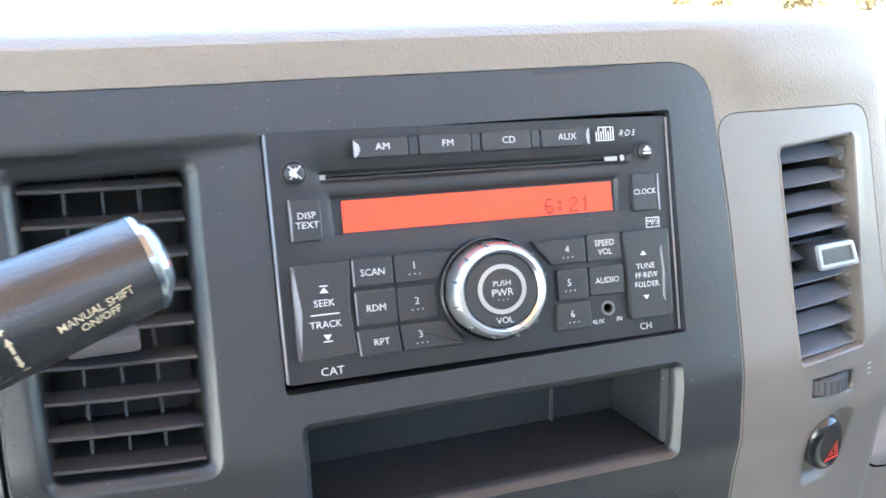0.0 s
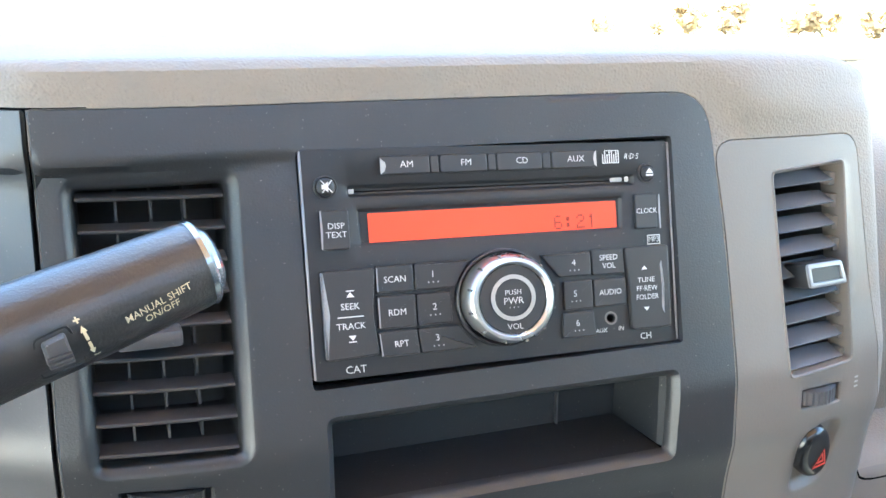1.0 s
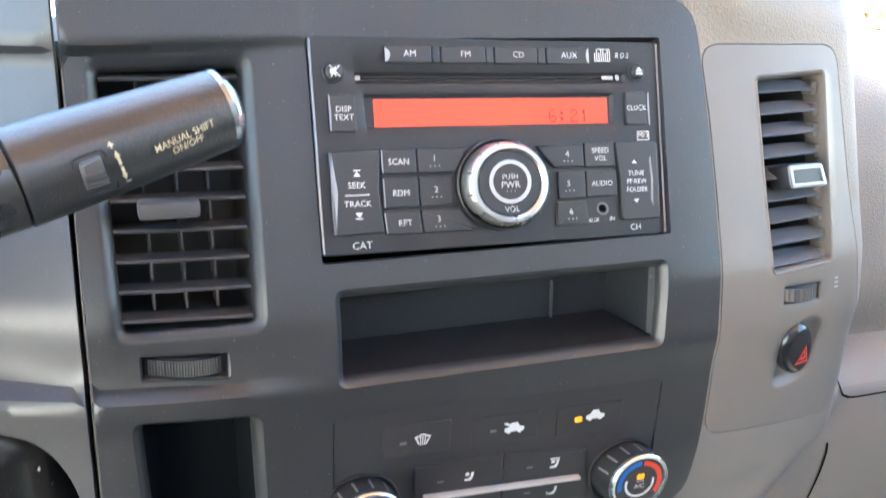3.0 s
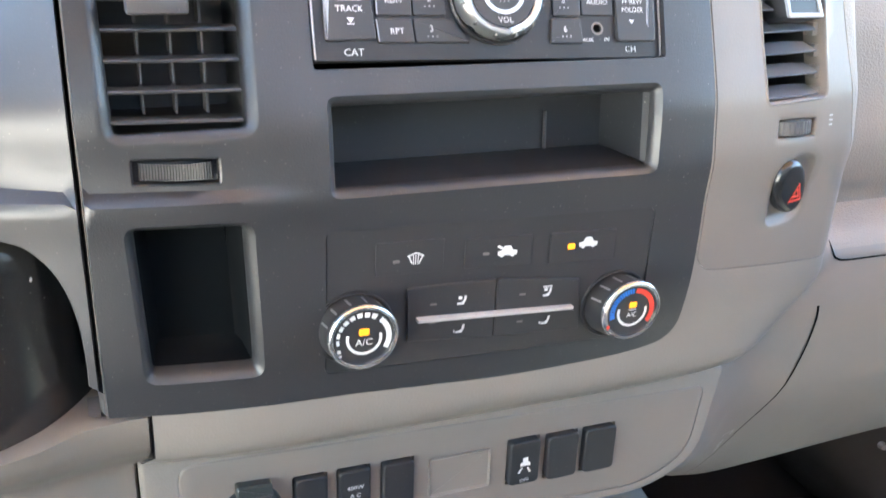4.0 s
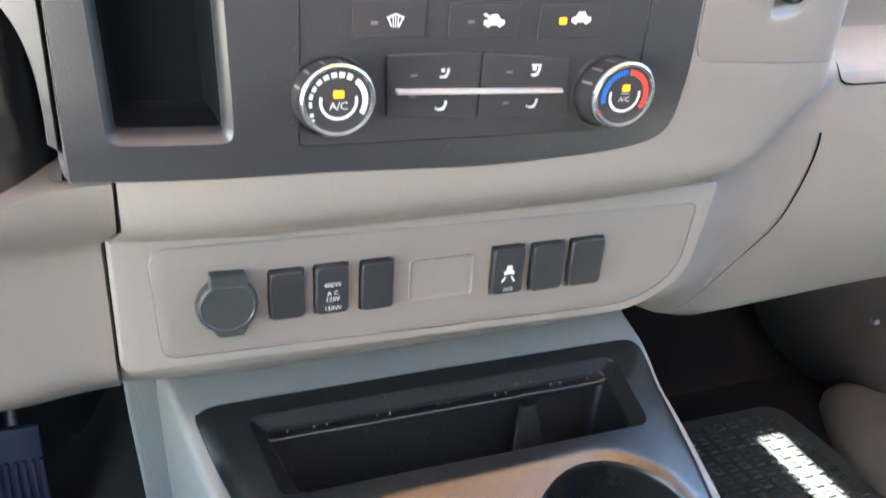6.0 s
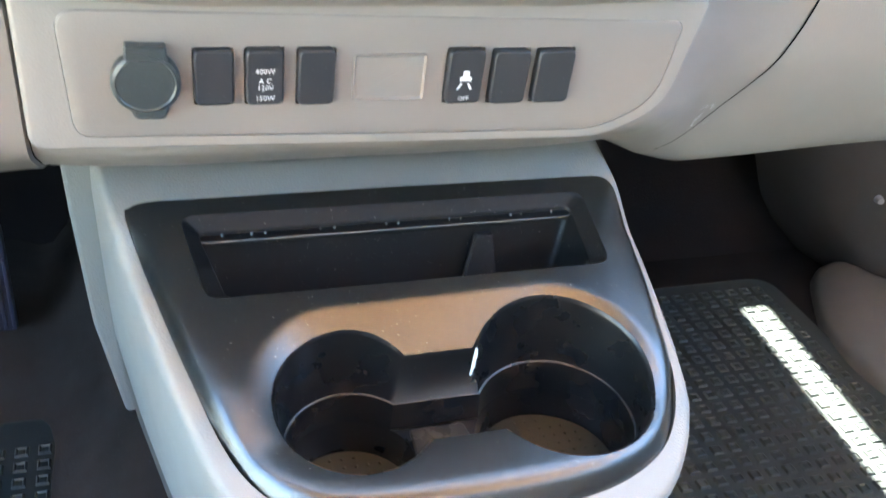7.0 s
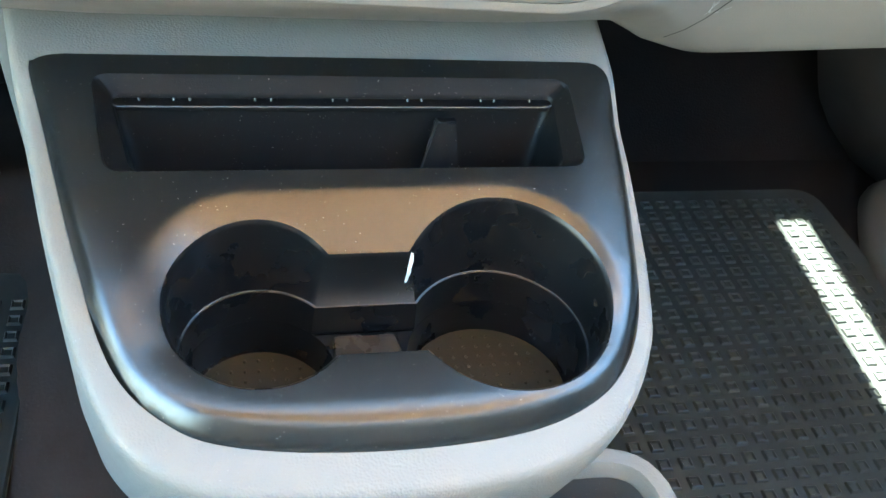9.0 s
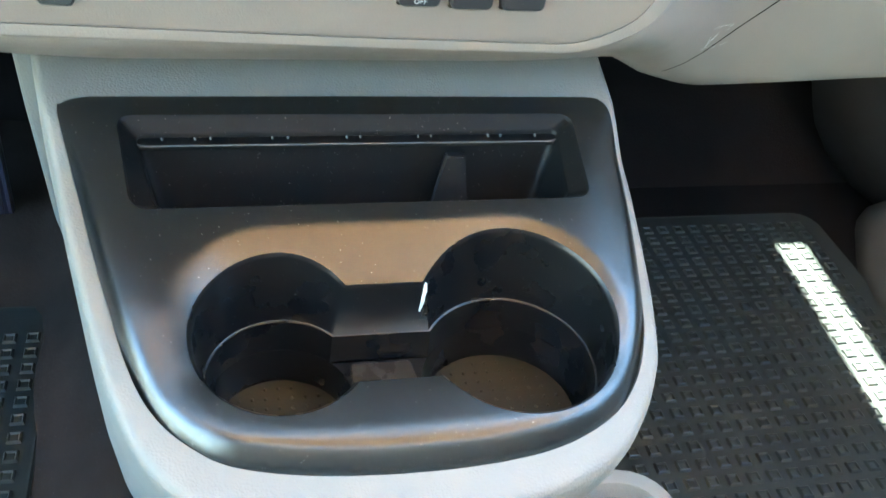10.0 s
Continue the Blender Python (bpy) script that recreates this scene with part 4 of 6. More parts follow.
rim(bm, JACK, radio, [(0, 0), (0.0003, -0.0003), (0.0004, -0.008)], cap=True)
plate = part("faceplate", bm, BLACK, rad)
bm = bmesh.new()
rim(bm, inset(CHANNEL, 0.0027), radio, [(0, -0.0024), (0.0001, -0.006)], cap=True)
slot = part("disc_slot", bm, DEEP, rad, "narrow black disc slot")
flats("slot_mark", [rect(-0.0688, 0.0822, -0.0662, 0.0843, 0.0002, 1)], radio, -0.0012, WHITE_DIM, slot)
flats("slot_mark", [rect(0.0590, 0.0825, 0.0655, 0.0845, 0.0004, 1), rect(0.0668, 0.0822, 0.0690, 0.0850, 0.0008, 2)], radio, -0.0012, WHITE_DIM, slot)
for x in (-0.0893, 0.0893):
    bm = bmesh.new()
    a = (x - 0.0004, 0.0005, x + 0.0004, 0.1015)
    rim(bm, rect(*a, 0.0003, 1), radio, [(0, -0.002), (0, 0.0006), (0.0002, 0.0008)], cap=True)
    part("side_edge", bm, STEEL_EDGE, rad, "pale side edge")
bm = bmesh.new()
flat(bm, rounded([(-0.0640, 0.0600), (0.0624, 0.0600), (0.0632, 0.0740), (-0.0646, 0.0740)], 0.0008, 2), radio, -0.0018)
part("lens", bm, BLACK, rad, "smoked display surround")
bm = bmesh.new()
flat(bm, rect(-0.0604, 0.0591, 0.0614, 0.0731, 0.0003, 1), radio, -0.0014)
display = part("display", bm, LCD, rad, "lit orange display")

DOTS = {"6": ("01110", "10000", "10000", "11110", "10001", "10001", "01110"), "2": ("01110", "10001", "00001", "00110", "01000", "10000", "11111"),
        "1": ("00010", "00110", "00010", "00010", "00010", "00010", "00010"), ":": ("00000", "01100", "01100", "00000", "01100", "01100", "00000")}
bm = bmesh.new()
for ch, x in (("6", 0.0283), (":", 0.0338), ("2", 0.0400), ("1", 0.0450)):
    for j, row in enumerate(DOTS[ch]):
        for i, on in enumerate(row):
            if on == "1":
                u, v = x + 0.00086 * i, 0.0665 - 0.00098 * j
                flat(bm, rect(u, v, u + 0.00074, v + 0.00084, 0.0001, 1), radio, -0.0011)
part("clock_digits", bm, LCD_DARK, display, "dark clock digits")


def key(name, corners, r=0.0012, h=0.0016, mat_=BLACK_BUTTON, label=""):
    bm = bmesh.new()
    pad(bm, rounded(corners, r, 3), radio, h, 0.0006)
    return part(name, bm, mat_, rad, label)


def print_on(ob, words, u, v, size, out, mat_=WHITE, **more):
    for i, w in enumerate(words):
        lettering(w, radio, u, v - i * size * 1.45, size, mat_, ob, out + 0.0002, **more)


R_ = lambda a, b, c, d: [(a, b), (c, b), (c, d), (a, d)]
for name, x0, x1, word in (("band_key", -0.0537, -0.0315, "AM"), ("band_key", -0.0267, -0.0044, "FM"), ("band_key", 0.0004, 0.0227, "CD"), ("band_key", 0.0277, 0.0500, "AUX")):
    k_ = key(name, R_(x0, 0.0900, x1, 0.0985), 0.0013, 0.0018)
    print_on(k_, [word], (x0 + x1) / 2 + (0.001 if word != "AM" else 0.0006), 0.0944, 0.0030, 0.0018)
for x0, x1 in ((-0.0311, -0.0271), (-0.0040, 0.0000), (0.0231, 0.0273)):
    key("spacer", R_(x0, 0.0902, x1, 0.0983), 0.0012, 0.0013)
flats("crescent", [[(-0.0540, 0.0902), (-0.0522, 0.0915), (-0.0514, 0.0938), (-0.0517, 0.0955), (-0.0540, 0.0975)]], radio, 0.0022, WHITE_DIM, rad, "pale crescent beside the band keys")
flats("crescent", [[(0.0505, 0.0902), (0.0493, 0.0915), (0.0488, 0.0943), (0.0494, 0.0970), (0.0505, 0.0983)]], radio, 0.0022, WHITE_DIM, rad, "pale crescent beside the band keys")


def round_key(u, v, r, label):
    bm = bmesh.new()
    rim(bm, circle(u, v, r, 24), radio, [(0, 0.0002), (0, 0.0009), (0.0004, 0.0012), (0.0010, 0.0010), (0.0011, 0.0005)])
    rim(bm, circle(u, v, r - 0.0011, 24), radio, [(0, 0.0004), (0.0002, 0.0022), (0.0010, 0.0030), (0.0022, 0.0034)], cap=True)
    return part("round_key", bm, BLACK_BUTTON, rad, label)


mute = round_key(-0.0793, 0.0856, 0.0052, "round mute key")
flats("mute_mark", [[(-0.0816, 0.0846), (-0.0804, 0.0846), (-0.0788, 0.0832), (-0.0788, 0.0880), (-0.0804, 0.0866), (-0.0816, 0.0866)],
                    [(-0.0820, 0.0884), (-0.0816, 0.0887), (-0.0769, 0.0832), (-0.0773, 0.0829)], [(-0.0773, 0.0887), (-0.0769, 0.0884), (-0.0812, 0.0829), (-0.0816, 0.0832)]], radio, 0.0038, WHITE, mute)
ej = round_key(0.0779, 0.0862, 0.0048, "round eject key")
flats("eject_mark", [[(0.0758, 0.0862), (0.0798, 0.0862), (0.0778, 0.0886)], R_(0.0758, 0.0847, 0.0798, 0.0855)], radio, 0.0038, WHITE, ej)
dk = key("display_key", R_(-0.0827, 0.0577, -0.0703, 0.0752))
print_on(dk, ["DISP", "TEXT"], -0.0762, 0.0682, 0.0027, 0.0016)
ck = key("clock_key", R_(0.0704, 0.0582, 0.0823, 0.0758))
print_on(ck, ["CLOCK"], 0.0764, 0.0672, 0.0026, 0.0016, stretch=0.92)
# pale strips painted as highlights beside the display and clock keys
for u0, m in ((-0.0829, 1), (0.0838, -1)):
    flats("edge_glint", [[(u0, 0.0582), (u0 + 0.0006 * m, 0.0582), (u0 + 0.0010 * m, 0.0667), (u0 + 0.0006 * m, 0.0752), (u0, 0.0752)]], radio, 0.0019, STEEL_EDGE, rad, "painted highlight along the key's edge")
sk = key("seek_key", [(-0.0845, 0.0086), (-0.0606, 0.0094), (-0.0618, 0.0290), (-0.0598, 0.0486), (-0.0845, 0.0485)], 0.0020, 0.0024)
print_on(sk, ["SEEK"], -0.0727, 0.0322, 0.0029, 0.0024)
print_on(sk, ["TRACK"], -0.0727, 0.0234, 0.0029, 0.0024)
flats("seek_marks", [R_(-0.0786, 0.0274, -0.0666, 0.0279), R_(-0.0742, 0.0390, -0.0706, 0.0395), [(-0.0742, 0.0364), (-0.0706, 0.0364), (-0.0724, 0.0388)], R_(-0.0744, 0.0162, -0.0708, 0.0167), [(-0.0744, 0.0193), (-0.0708, 0.0193), (-0.0726, 0.0169)]], radio, 0.0027, WHITE, sk)
bm = bmesh.new()
rim(bm, rounded([(-0.0845, 0.0095), (-0.0836, 0.0095), (-0.0817, 0.0290), (-0.0836, 0.0480), (-0.0845, 0.0480)], 0.0004, 2), radio, [(0, 0.0008), (0.0, 0.0027), (0.0006, 0.0029)], cap=True)
part("bright_flank", bm, STEEL_EDGE, sk, "silvery flank of the key")
for word, c in (("SCAN", [(-0.0592, 0.0370), (-0.0424, 0.0368), (-0.0424, 0.0490), (-0.0592, 0.0490)]), ("RDM", R_(-0.0592, 0.0205, -0.0421, 0.0354)), ("RPT", R_(-0.0598, 0.0078, -0.0424, 0.0192))):
    k_ = key("function_key", c, 0.0011)
    print_on(k_, [word], (c[0][0] + c[1][0]) / 2 + (0.001 if word == "RPT" else 0), (c[0][1] + c[2][1]) / 2 - 0.0003, 0.0029, 0.0016, stretch=0.95)
    # painted highlight down the key's left edge
    flats("key_glint", [R_(c[0][0], c[0][1] + 0.0006, c[0][0] + 0.0007, c[2][1] - 0.0006)], radio, 0.0019, STEEL_EDGE, k_)
for word, c in (("1", [(-0.0417, 0.0368), (-0.0238, 0.0370), (-0.0158, 0.0492), (-0.0417, 0.0492)]), ("2", R_(-0.0415, 0.0206, -0.0255, 0.0352)), ("3", [(-0.0417, 0.0078), (-0.0150, 0.0078), (-0.0225, 0.0192), (-0.0417, 0.0192)])):
    k_ = key("preset_key", c, 0.0011)
    zc = (c[0][1] + c[2][1]) / 2
    print_on(k_, [word], -0.0335, zc + 0.0008, 0.0031, 0.0016)
    flats("braille_dots", [circle(-0.0357 + 0.0022 * i, zc - 0.0028, 0.0004, 8) for i in range(3)], radio, 0.0019, WHITE_DIM, k_)
for word, c in (("4", [(0.0282, 0.0372), (0.0448, 0.0372), (0.0448, 0.0490), (0.0190, 0.0490)]), ("5", R_(0.0300, 0.0208, 0.0450, 0.0350)), ("6", [(0.0270, 0.0072), (0.0450, 0.0070), (0.0450, 0.0196), (0.0290, 0.0196)])):
    k_ = key("preset_key", c, 0.0011)
    zc = (c[0][1] + c[2][1]) / 2
    print_on(k_, [word], 0.0357, zc + 0.0008, 0.0031, 0.0016)
    flats("braille_dots", [circle(0.0337 + 0.0022 * i, zc - 0.0028, 0.0004, 8) for i in range(3)], radio, 0.0019, WHITE_DIM, k_)
k_ = key("function_key", R_(0.0454, 0.0368, 0.0626, 0.0496), 0.0011)
print_on(k_, ["SPEED", "VOL"], 0.0542, 0.0452, 0.0028, 0.0016, stretch=0.92)
k_ = key("function_key", R_(0.0456, 0.0212, 0.0630, 0.0348), 0.0011)
print_on(k_, ["AUDIO"], 0.0543, 0.0280, 0.0028, 0.0016, stretch=0.95)
bm = bmesh.new()
ring(bm, 0.0542, 0.0148, 0.0034, 0.0023, radio, 0.0004)
part("jack_ring", bm, KICK, rad, "grey ring of the audio socket")
print_on(plate, ["AUX"], 0.0480, 0.0090, 0.0021, 0.0003, slant=0.2)
print_on(plate, ["IN"], 0.0586, 0.0092, 0.0021, 0.0003, slant=0.2)
tk = key("tune_key", [(0.0640, 0.0080), (0.0858, 0.0080), (0.0862, 0.0496), (0.0626, 0.0496), (0.0646, 0.0290)], 0.0020, 0.0024)
print_on(tk, ["TUNE"], 0.0736, 0.0326, 0.0026, 0.0024)
print_on(tk, ["FF·REW"], 0.0738, 0.0283, 0.0026, 0.0024, stretch=0.95)
print_on(tk, ["FOLDER"], 0.0738, 0.0240, 0.0026, 0.0024, stretch=0.93)
flats("tune_marks", [[(0.0712, 0.0379), (0.0744, 0.0379), (0.0728, 0.0400)], [(0.0713, 0.0190), (0.0745, 0.0190), (0.0729, 0.0170)]], radio, 0.0027, WHITE, tk)
bm = bmesh.new()
rim(bm, rounded([(0.0826, 0.0150), (0.0834, 0.0290), (0.0826, 0.0420), (0.0816, 0.0400), (0.0822, 0.0290), (0.0816, 0.0180)], 0.0004, 2), radio, [(0, 0.0010), (0.0, 0.0026)], cap=True)
part("bright_flank", bm, STEEL_EDGE, tk, "silvery flank of the key")
print_on(plate, ["CAT"], -0.0716, 0.0035, 0.0034, 0.0003)
print_on(plate, ["CH"], 0.0718, 0.0040, 0.0032, 0.0003)
print_on(plate, ["R·D·S"], 0.0700, 0.0948, 0.0028, 0.0003, slant=0.3, stretch=0.85)
flats("format_mark", [R_(0.0767, 0.0501, 0.0838, 0.0506), R_(0.0767, 0.0545, 0.0838, 0.0550), R_(0.0767, 0.0506, 0.0771, 0.0545), R_(0.0834, 0.0506, 0.0838, 0.0545)], radio, 0.0004, WHITE, plate)
print_on(plate, ["MP3"], 0.0803, 0.0526, 0.0027, 0.0003, stretch=0.9)
flats("disc_mark", [R_(0.0546 + 0.0012 * i, 0.0920, 0.0552 + 0.0012 * i, 0.0980 - 0.0018 * (i in (0, 2, 5))) for i in range(8)] + [R_(0.0546, 0.0917, 0.0634, 0.0921), R_(0.0560, 0.0978, 0.0634, 0.0982)], radio, 0.0004, WHITE, plate, "plain white block mark")

# volume knob
bm = bmesh.new()
KX, KV = 0.0000, 0.0300
rim(bm, circle(KX, KV, 0.0235, 56), radio, [(0, 0.0), (0.0002, 0.0020), (0.0010, 0.0026), (0.0018, 0.0010)])
part("knob_well", bm, BLACK, rad, "round black collar")
bm = bmesh.new()
loop = circle(KX, KV, 0.0212, 60)
rim(bm, loop, radio, [(0, 0.0010), (0.0001, 0.0080), (0.0008, 0.0105), (0.0020, 0.0118), (0.0036, 0.0120), (0.0048, 0.0110), (0.0050, 0.0100)])
knob = part("volume_knob", bm, SILVER, rad, "satin silver ring with small notches")
for i in range(12):
    bm = bmesh.new()
    t = radians(i * 30 + 14)
    c, s = math.cos(t), math.sin(t)
    o = [(KX + (c * r - s * w), KV + (s * r + c * w)) for r, w in ((0.0211, -0.0006), (0.0211, 0.0006), (0.0192, 0.0003), (0.0192, -0.0003))]
    rim(bm, o, radio, [(0, 0.0080), (0, 0.0106), (0.0001, 0.0112)], cap=True)
    part("notch", bm, KICK, knob)
bm = bmesh.new()
rim(bm, circle(KX, KV, 0.0163, 48), radio, [(0, 0.0060), (0.0001, 0.0104), (0.0006, 0.0109)], cap=True)
face = part("knob_face", bm, BLACK_BUTTON, knob, "black knob face")
bm = bmesh.new()
ring(bm, KX, KV + 0.0008, 0.0108, 0.0088, radio, 0.0113)
part("white_ring", bm, SILVER, face, "pale ring round the power key")
lettering("PUSH", radio, KX, KV + 0.0032, 0.0024, WHITE, face, 0.0113)
lettering("PWR", radio, KX, KV - 0.0008, 0.0032, WHITE, face, 0.0113)
lettering("VOL", radio, KX, KV - 0.0128, 0.0028, WHITE, face, 0.0113)
flats("braille_dots", [circle(KX - 0.0020 + 0.0020 * i, KV - 0.0038, 0.0003, 8) for i in range(3)], radio, 0.0113, WHITE_DIM, face)

# ---- climate controls ----
cl = thing("climate_control", (0, -0.012, 0.643), "black climate control panel with two silver-rimmed rotary knobs", "control panel")
bm = bmesh.new()
PLATE2 = resample(rect(-0.0869, 0.6482, 0.0879, 0.7234, 0.0035), 0.006)
sheet(bm, PLATE2, [], climate, 0.008)
rim(bm, PLATE2, climate, [(0, 0), (-0.0004, -0.0005), (-0.0004, -0.006)])
part("panel", bm, BLACK_BUTTON, cl)


def ckey(corners, h=0.0009):
    bm = bmesh.new()
    pad(bm, rounded(corners, 0.0012, 3), climate, h, 0.0005)
    return part("push_key", bm, BLACK_BUTTON, cl)


def shift(points, x, z, k=1.0):
    return [(x + a * k, z + b * k) for a, b in points]


CAR = [(-0.0045, -0.0018), (0.0045, -0.0018), (0.0047, 0.0002), (0.0026, 0.0006), (0.0014, 0.0026), (-0.0016, 0.0026), (-0.0026, 0.0006), (-0.0046, 0.0001)]
dfk = ckey(R_(-0.0635, 0.6990, -0.0290, 0.7160))
flats("defrost_mark", [shift(p, -0.0437, 0.7070) for p in ([(-0.0042, 0.0014), (-0.0036, 0.0006), (-0.0020, -0.0028), (-0.0014, -0.0024), (-0.0030, 0.0012), (-0.0030, 0.0018)], [(0.0042, 0.0014), (0.0036, 0.0006), (0.0020, -0.0028), (0.0014, -0.0024), (0.0030, 0.0012), (0.0030, 0.0018)],
                                                          [(-0.0044, 0.0016), (0.0, 0.0034), (0.0, 0.0026), (-0.0036, 0.0010)], [(0.0044, 0.0016), (0.0, 0.0034), (0.0, 0.0026), (0.0036, 0.0010)], [(-0.0012, -0.0030), (-0.0007, -0.0030), (-0.0010, 0.0020), (-0.0015, 0.0020)], [(-0.0002, -0.0030), (0.0003, -0.0030), (0.0003, 0.0020), (-0.0003, 0.0020)], [(0.0008, -0.0030), (0.0013, -0.0030), (0.0016, 0.0020), (0.0011, 0.0020)])], climate, 0.0012, WHITE, dfk, "white windscreen defrost symbol")
rck = ckey(R_(-0.0180, 0.6985, 0.0182, 0.7145))
flats("car_mark", [shift(CAR, 0.0045, 0.7066, 1.15), circle(0.0016, 0.7046, 0.0011, 10), circle(0.0074, 0.7046, 0.0011, 10), shift([(-0.0060, 0.0028), (-0.0046, 0.0036), (-0.0008, 0.0010), (-0.0010, 0.0002)], 0.0045, 0.7066)], climate, 0.0012, WHITE, rck, "white car symbol with an arrow")
fak = ckey(R_(0.0282, 0.6970, 0.0662, 0.7138))
flats("car_mark", [shift(CAR, 0.0500, 0.7076, 1.15), circle(0.0471, 0.7056, 0.0011, 10), circle(0.0529, 0.7056, 0.0011, 10)], climate, 0.0012, WHITE, fak, "white car symbol")
flats("lamp", [rect(0.0382, 0.7046, 0.0424, 0.7078, 0.0008, 2)], climate, 0.0013, AMBER, fak, "lit amber lamp")
for key_, x in ((dfk, -0.0535), (rck, -0.0070)):
    flats("lamp", [rect(x - 0.0018, 0.7054, x + 0.0018, 0.7070, 0.0004, 1)], climate, 0.0012, KICK, key_, "unlit lamp")
ma = ckey([(-0.0460, 0.6615), (0.0003, 0.6585), (-0.0002, 0.6918), (-0.0472, 0.6912)], 0.0014)
mb = ckey([(0.0012, 0.6585), (0.0508, 0.6570), (0.0475, 0.6872), (0.0006, 0.6918)], 0.0014)
for key_, x, z, up in ((ma, -0.0185, 0.6822, 1), (ma, -0.0185, 0.6660, -1), (mb, 0.0290, 0.6818, 2), (mb, 0.0297, 0.6652, 0)):
    bits = [shift([(-0.0022, -0.0024), (0.0012, -0.0024), (0.0024, 0.0002), (0.0026, 0.0024), (0.0013, 0.0024), (0.0010, 0.0000), (-0.0004, -0.0012), (-0.0024, -0.0012)], x, z)]
    if up >= 1:
        bits.append(shift(R_(-0.0018, 0.0006, 0.0002, 0.0024), x, z))
    if up == 2:
        bits.append(shift(R_(-0.0026, 0.0028, 0.0028, 0.0036), x, z))
    if up <= 0:
        bits.append(shift(R_(-0.0034, -0.0020, -0.0028, -0.0004), x, z))
    flats("airflow_mark", bits, climate, 0.0018, WHITE, key_, "white airflow symbol")
for key_, x, z in ((ma, -0.0335, 0.6815), (ma, -0.0335, 0.6712), (mb, 0.0150, 0.6818), (mb, 0.0150, 0.6660)):
    flats("lamp", [rect(x - 0.0018, z - 0.0006, x + 0.0018, z + 0.0006, 0.0003, 1)], climate, 0.0017, KICK, key_, "unlit lamp")
bm = bmesh.new()
rim(bm, [(-0.0422, 0.6733), (0.0443, 0.6712), (0.0443, 0.6728), (-0.0422, 0.6752)], climate, [(0, 0.0010), (0, 0.0044), (0.0003, 0.0048)], cap=True)
part("silver_bar", bm, BAR, cl, "slim silver bar across the mode keys")


def rotary(x, z, r, warm):
    """A rotary knob that stands proud of the panel, with a printed scale."""
    bm = bmesh.new()
    rim(bm, circle(x, z, r + 0.0030, 48), turned, [(0, 0.0002), (0.0004, 0.0010), (0.0012, 0.0012), (0.0020, 0.0002)])
    part("knob_seat", bm, BLACK, cl, "round dark seat of the knob")
    bm = bmesh.new()
    rim(bm, circle(x, z, r + 0.0006, 56), turned, [(0, 0.0), (0.0004, 0.0090), (0.0010, 0.0165), (0.0014, 0.0178)], cap=True)
    body = part("rotary_knob", bm, BLACK, cl, "black rotary knob with pale grip marks")
    bm = bmesh.new()
    rim(bm, circle(x, z, r, 56), turned, [(0.0, 0.0168), (0.0002, 0.0186), (0.0010, 0.0194), (0.0024, 0.0192), (0.0027, 0.0180)])
    part("silver_rim", bm, CHROME, body, "bright silver rim")
    bm = bmesh.new()
    rim(bm, circle(x, z, r - 0.0026, 48), turned, [(0, 0.0170), (0, 0.0182)], cap=True)
    face = part("knob_face", bm, BLACK_BUTTON, body, "black face with a printed scale")
    bm = bmesh.new()
    ring(bm, x, z - 0.0002, 0.0088, 0.0074, turned, 0.0186, 165, 375)
    part("arc", bm, WHITE, face, "pale open ring round the key")
    for i in range(6):
        t = radians(30 + 26 * i)
        c, s = math.cos(t), math.sin(t)
        bm = bmesh.new()
        for o0, o1 in ((0.004, 0.0135),):
            q = []
            for rr0, w, o in ((r + 0.0007, -0.0006, o0), (r + 0.0007, 0.0006, o0), (r + 0.0001, 0.0006, o1), (r + 0.0001, -0.0006, o1)):
                q.append(bm.verts.new(turned(x + c * rr0 - s * w, z + s * rr0 + c * w, o)))
            bm.faces.new(q)
        part("grip_mark", bm, STEEL_EDGE, body)
    if warm:
        for a0, a1, m, nm in ((92, 200, BLUE, "cold_scale"), (-35, 86, RED, "hot_scale")):
            bm = bmesh.new()
            if m is BLUE:
                for i in range(15):
                    ring(bm, x, z, 0.0132, 0.0104, turned, 0.0187, a0 + i * 7.2, a0 + i * 7.2 + 5.2, 90)
            else:
                ring(bm, x, z, 0.0132, 0.0104, turned, 0.0187, a0, a1)
            part(nm, bm, m, face)
        flats("pointer", [shift([(-0.0008, -0.001), (0.0008, -0.001), (0.0008, 0.001), (-0.0008, 0.001)], x - 0.0135, z - 0.0082)], turned, 0.0196, RED, face, "small red pointer")
        lettering("A/C", turned, x, z - 0.0022, 0.0026, WHITE, face, 0.0187)
        flats("small_bars", [shift(R_(-0.0024, -0.0004, 0.0024, 0.0002), x, z + 0.0010)], turned, 0.0187, WHITE_DIM, face)
        lamp = (x - 0.0022, z + 0.0020, x + 0.0022, z + 0.0054)
    else:
        bm = bmesh.new()
        for i in range(8):
            ring(bm, x, z, 0.0134, 0.0134 - 0.0014 - 0.0003 * i * 0.6, turned, 0.0187, 192 - 17 * i, 180 - 17 * i, 80)
        ring(bm, x, z, 0.0134, 0.0108, turned, 0.0187, 50, -30)
        part("fan_scale", bm, WHITE, face, "white fan scale of growing steps")
        flats("fan_mark", [shift(R_(-0.0009, -0.0009, 0.0009, 0.0009), x - 0.0120, z - 0.0062), shift(R_(-0.0006, -0.0006, 0.0006, 0.0006), x - 0.0113, z - 0.0086)], turned, 0.0187, WHITE, face)
        lettering("A/C", turned, x, z - 0.0024, 0.0036, WHITE, face, 0.0187)
        lamp = (x - 0.0026, z + 0.0014, x + 0.0024, z + 0.0050)
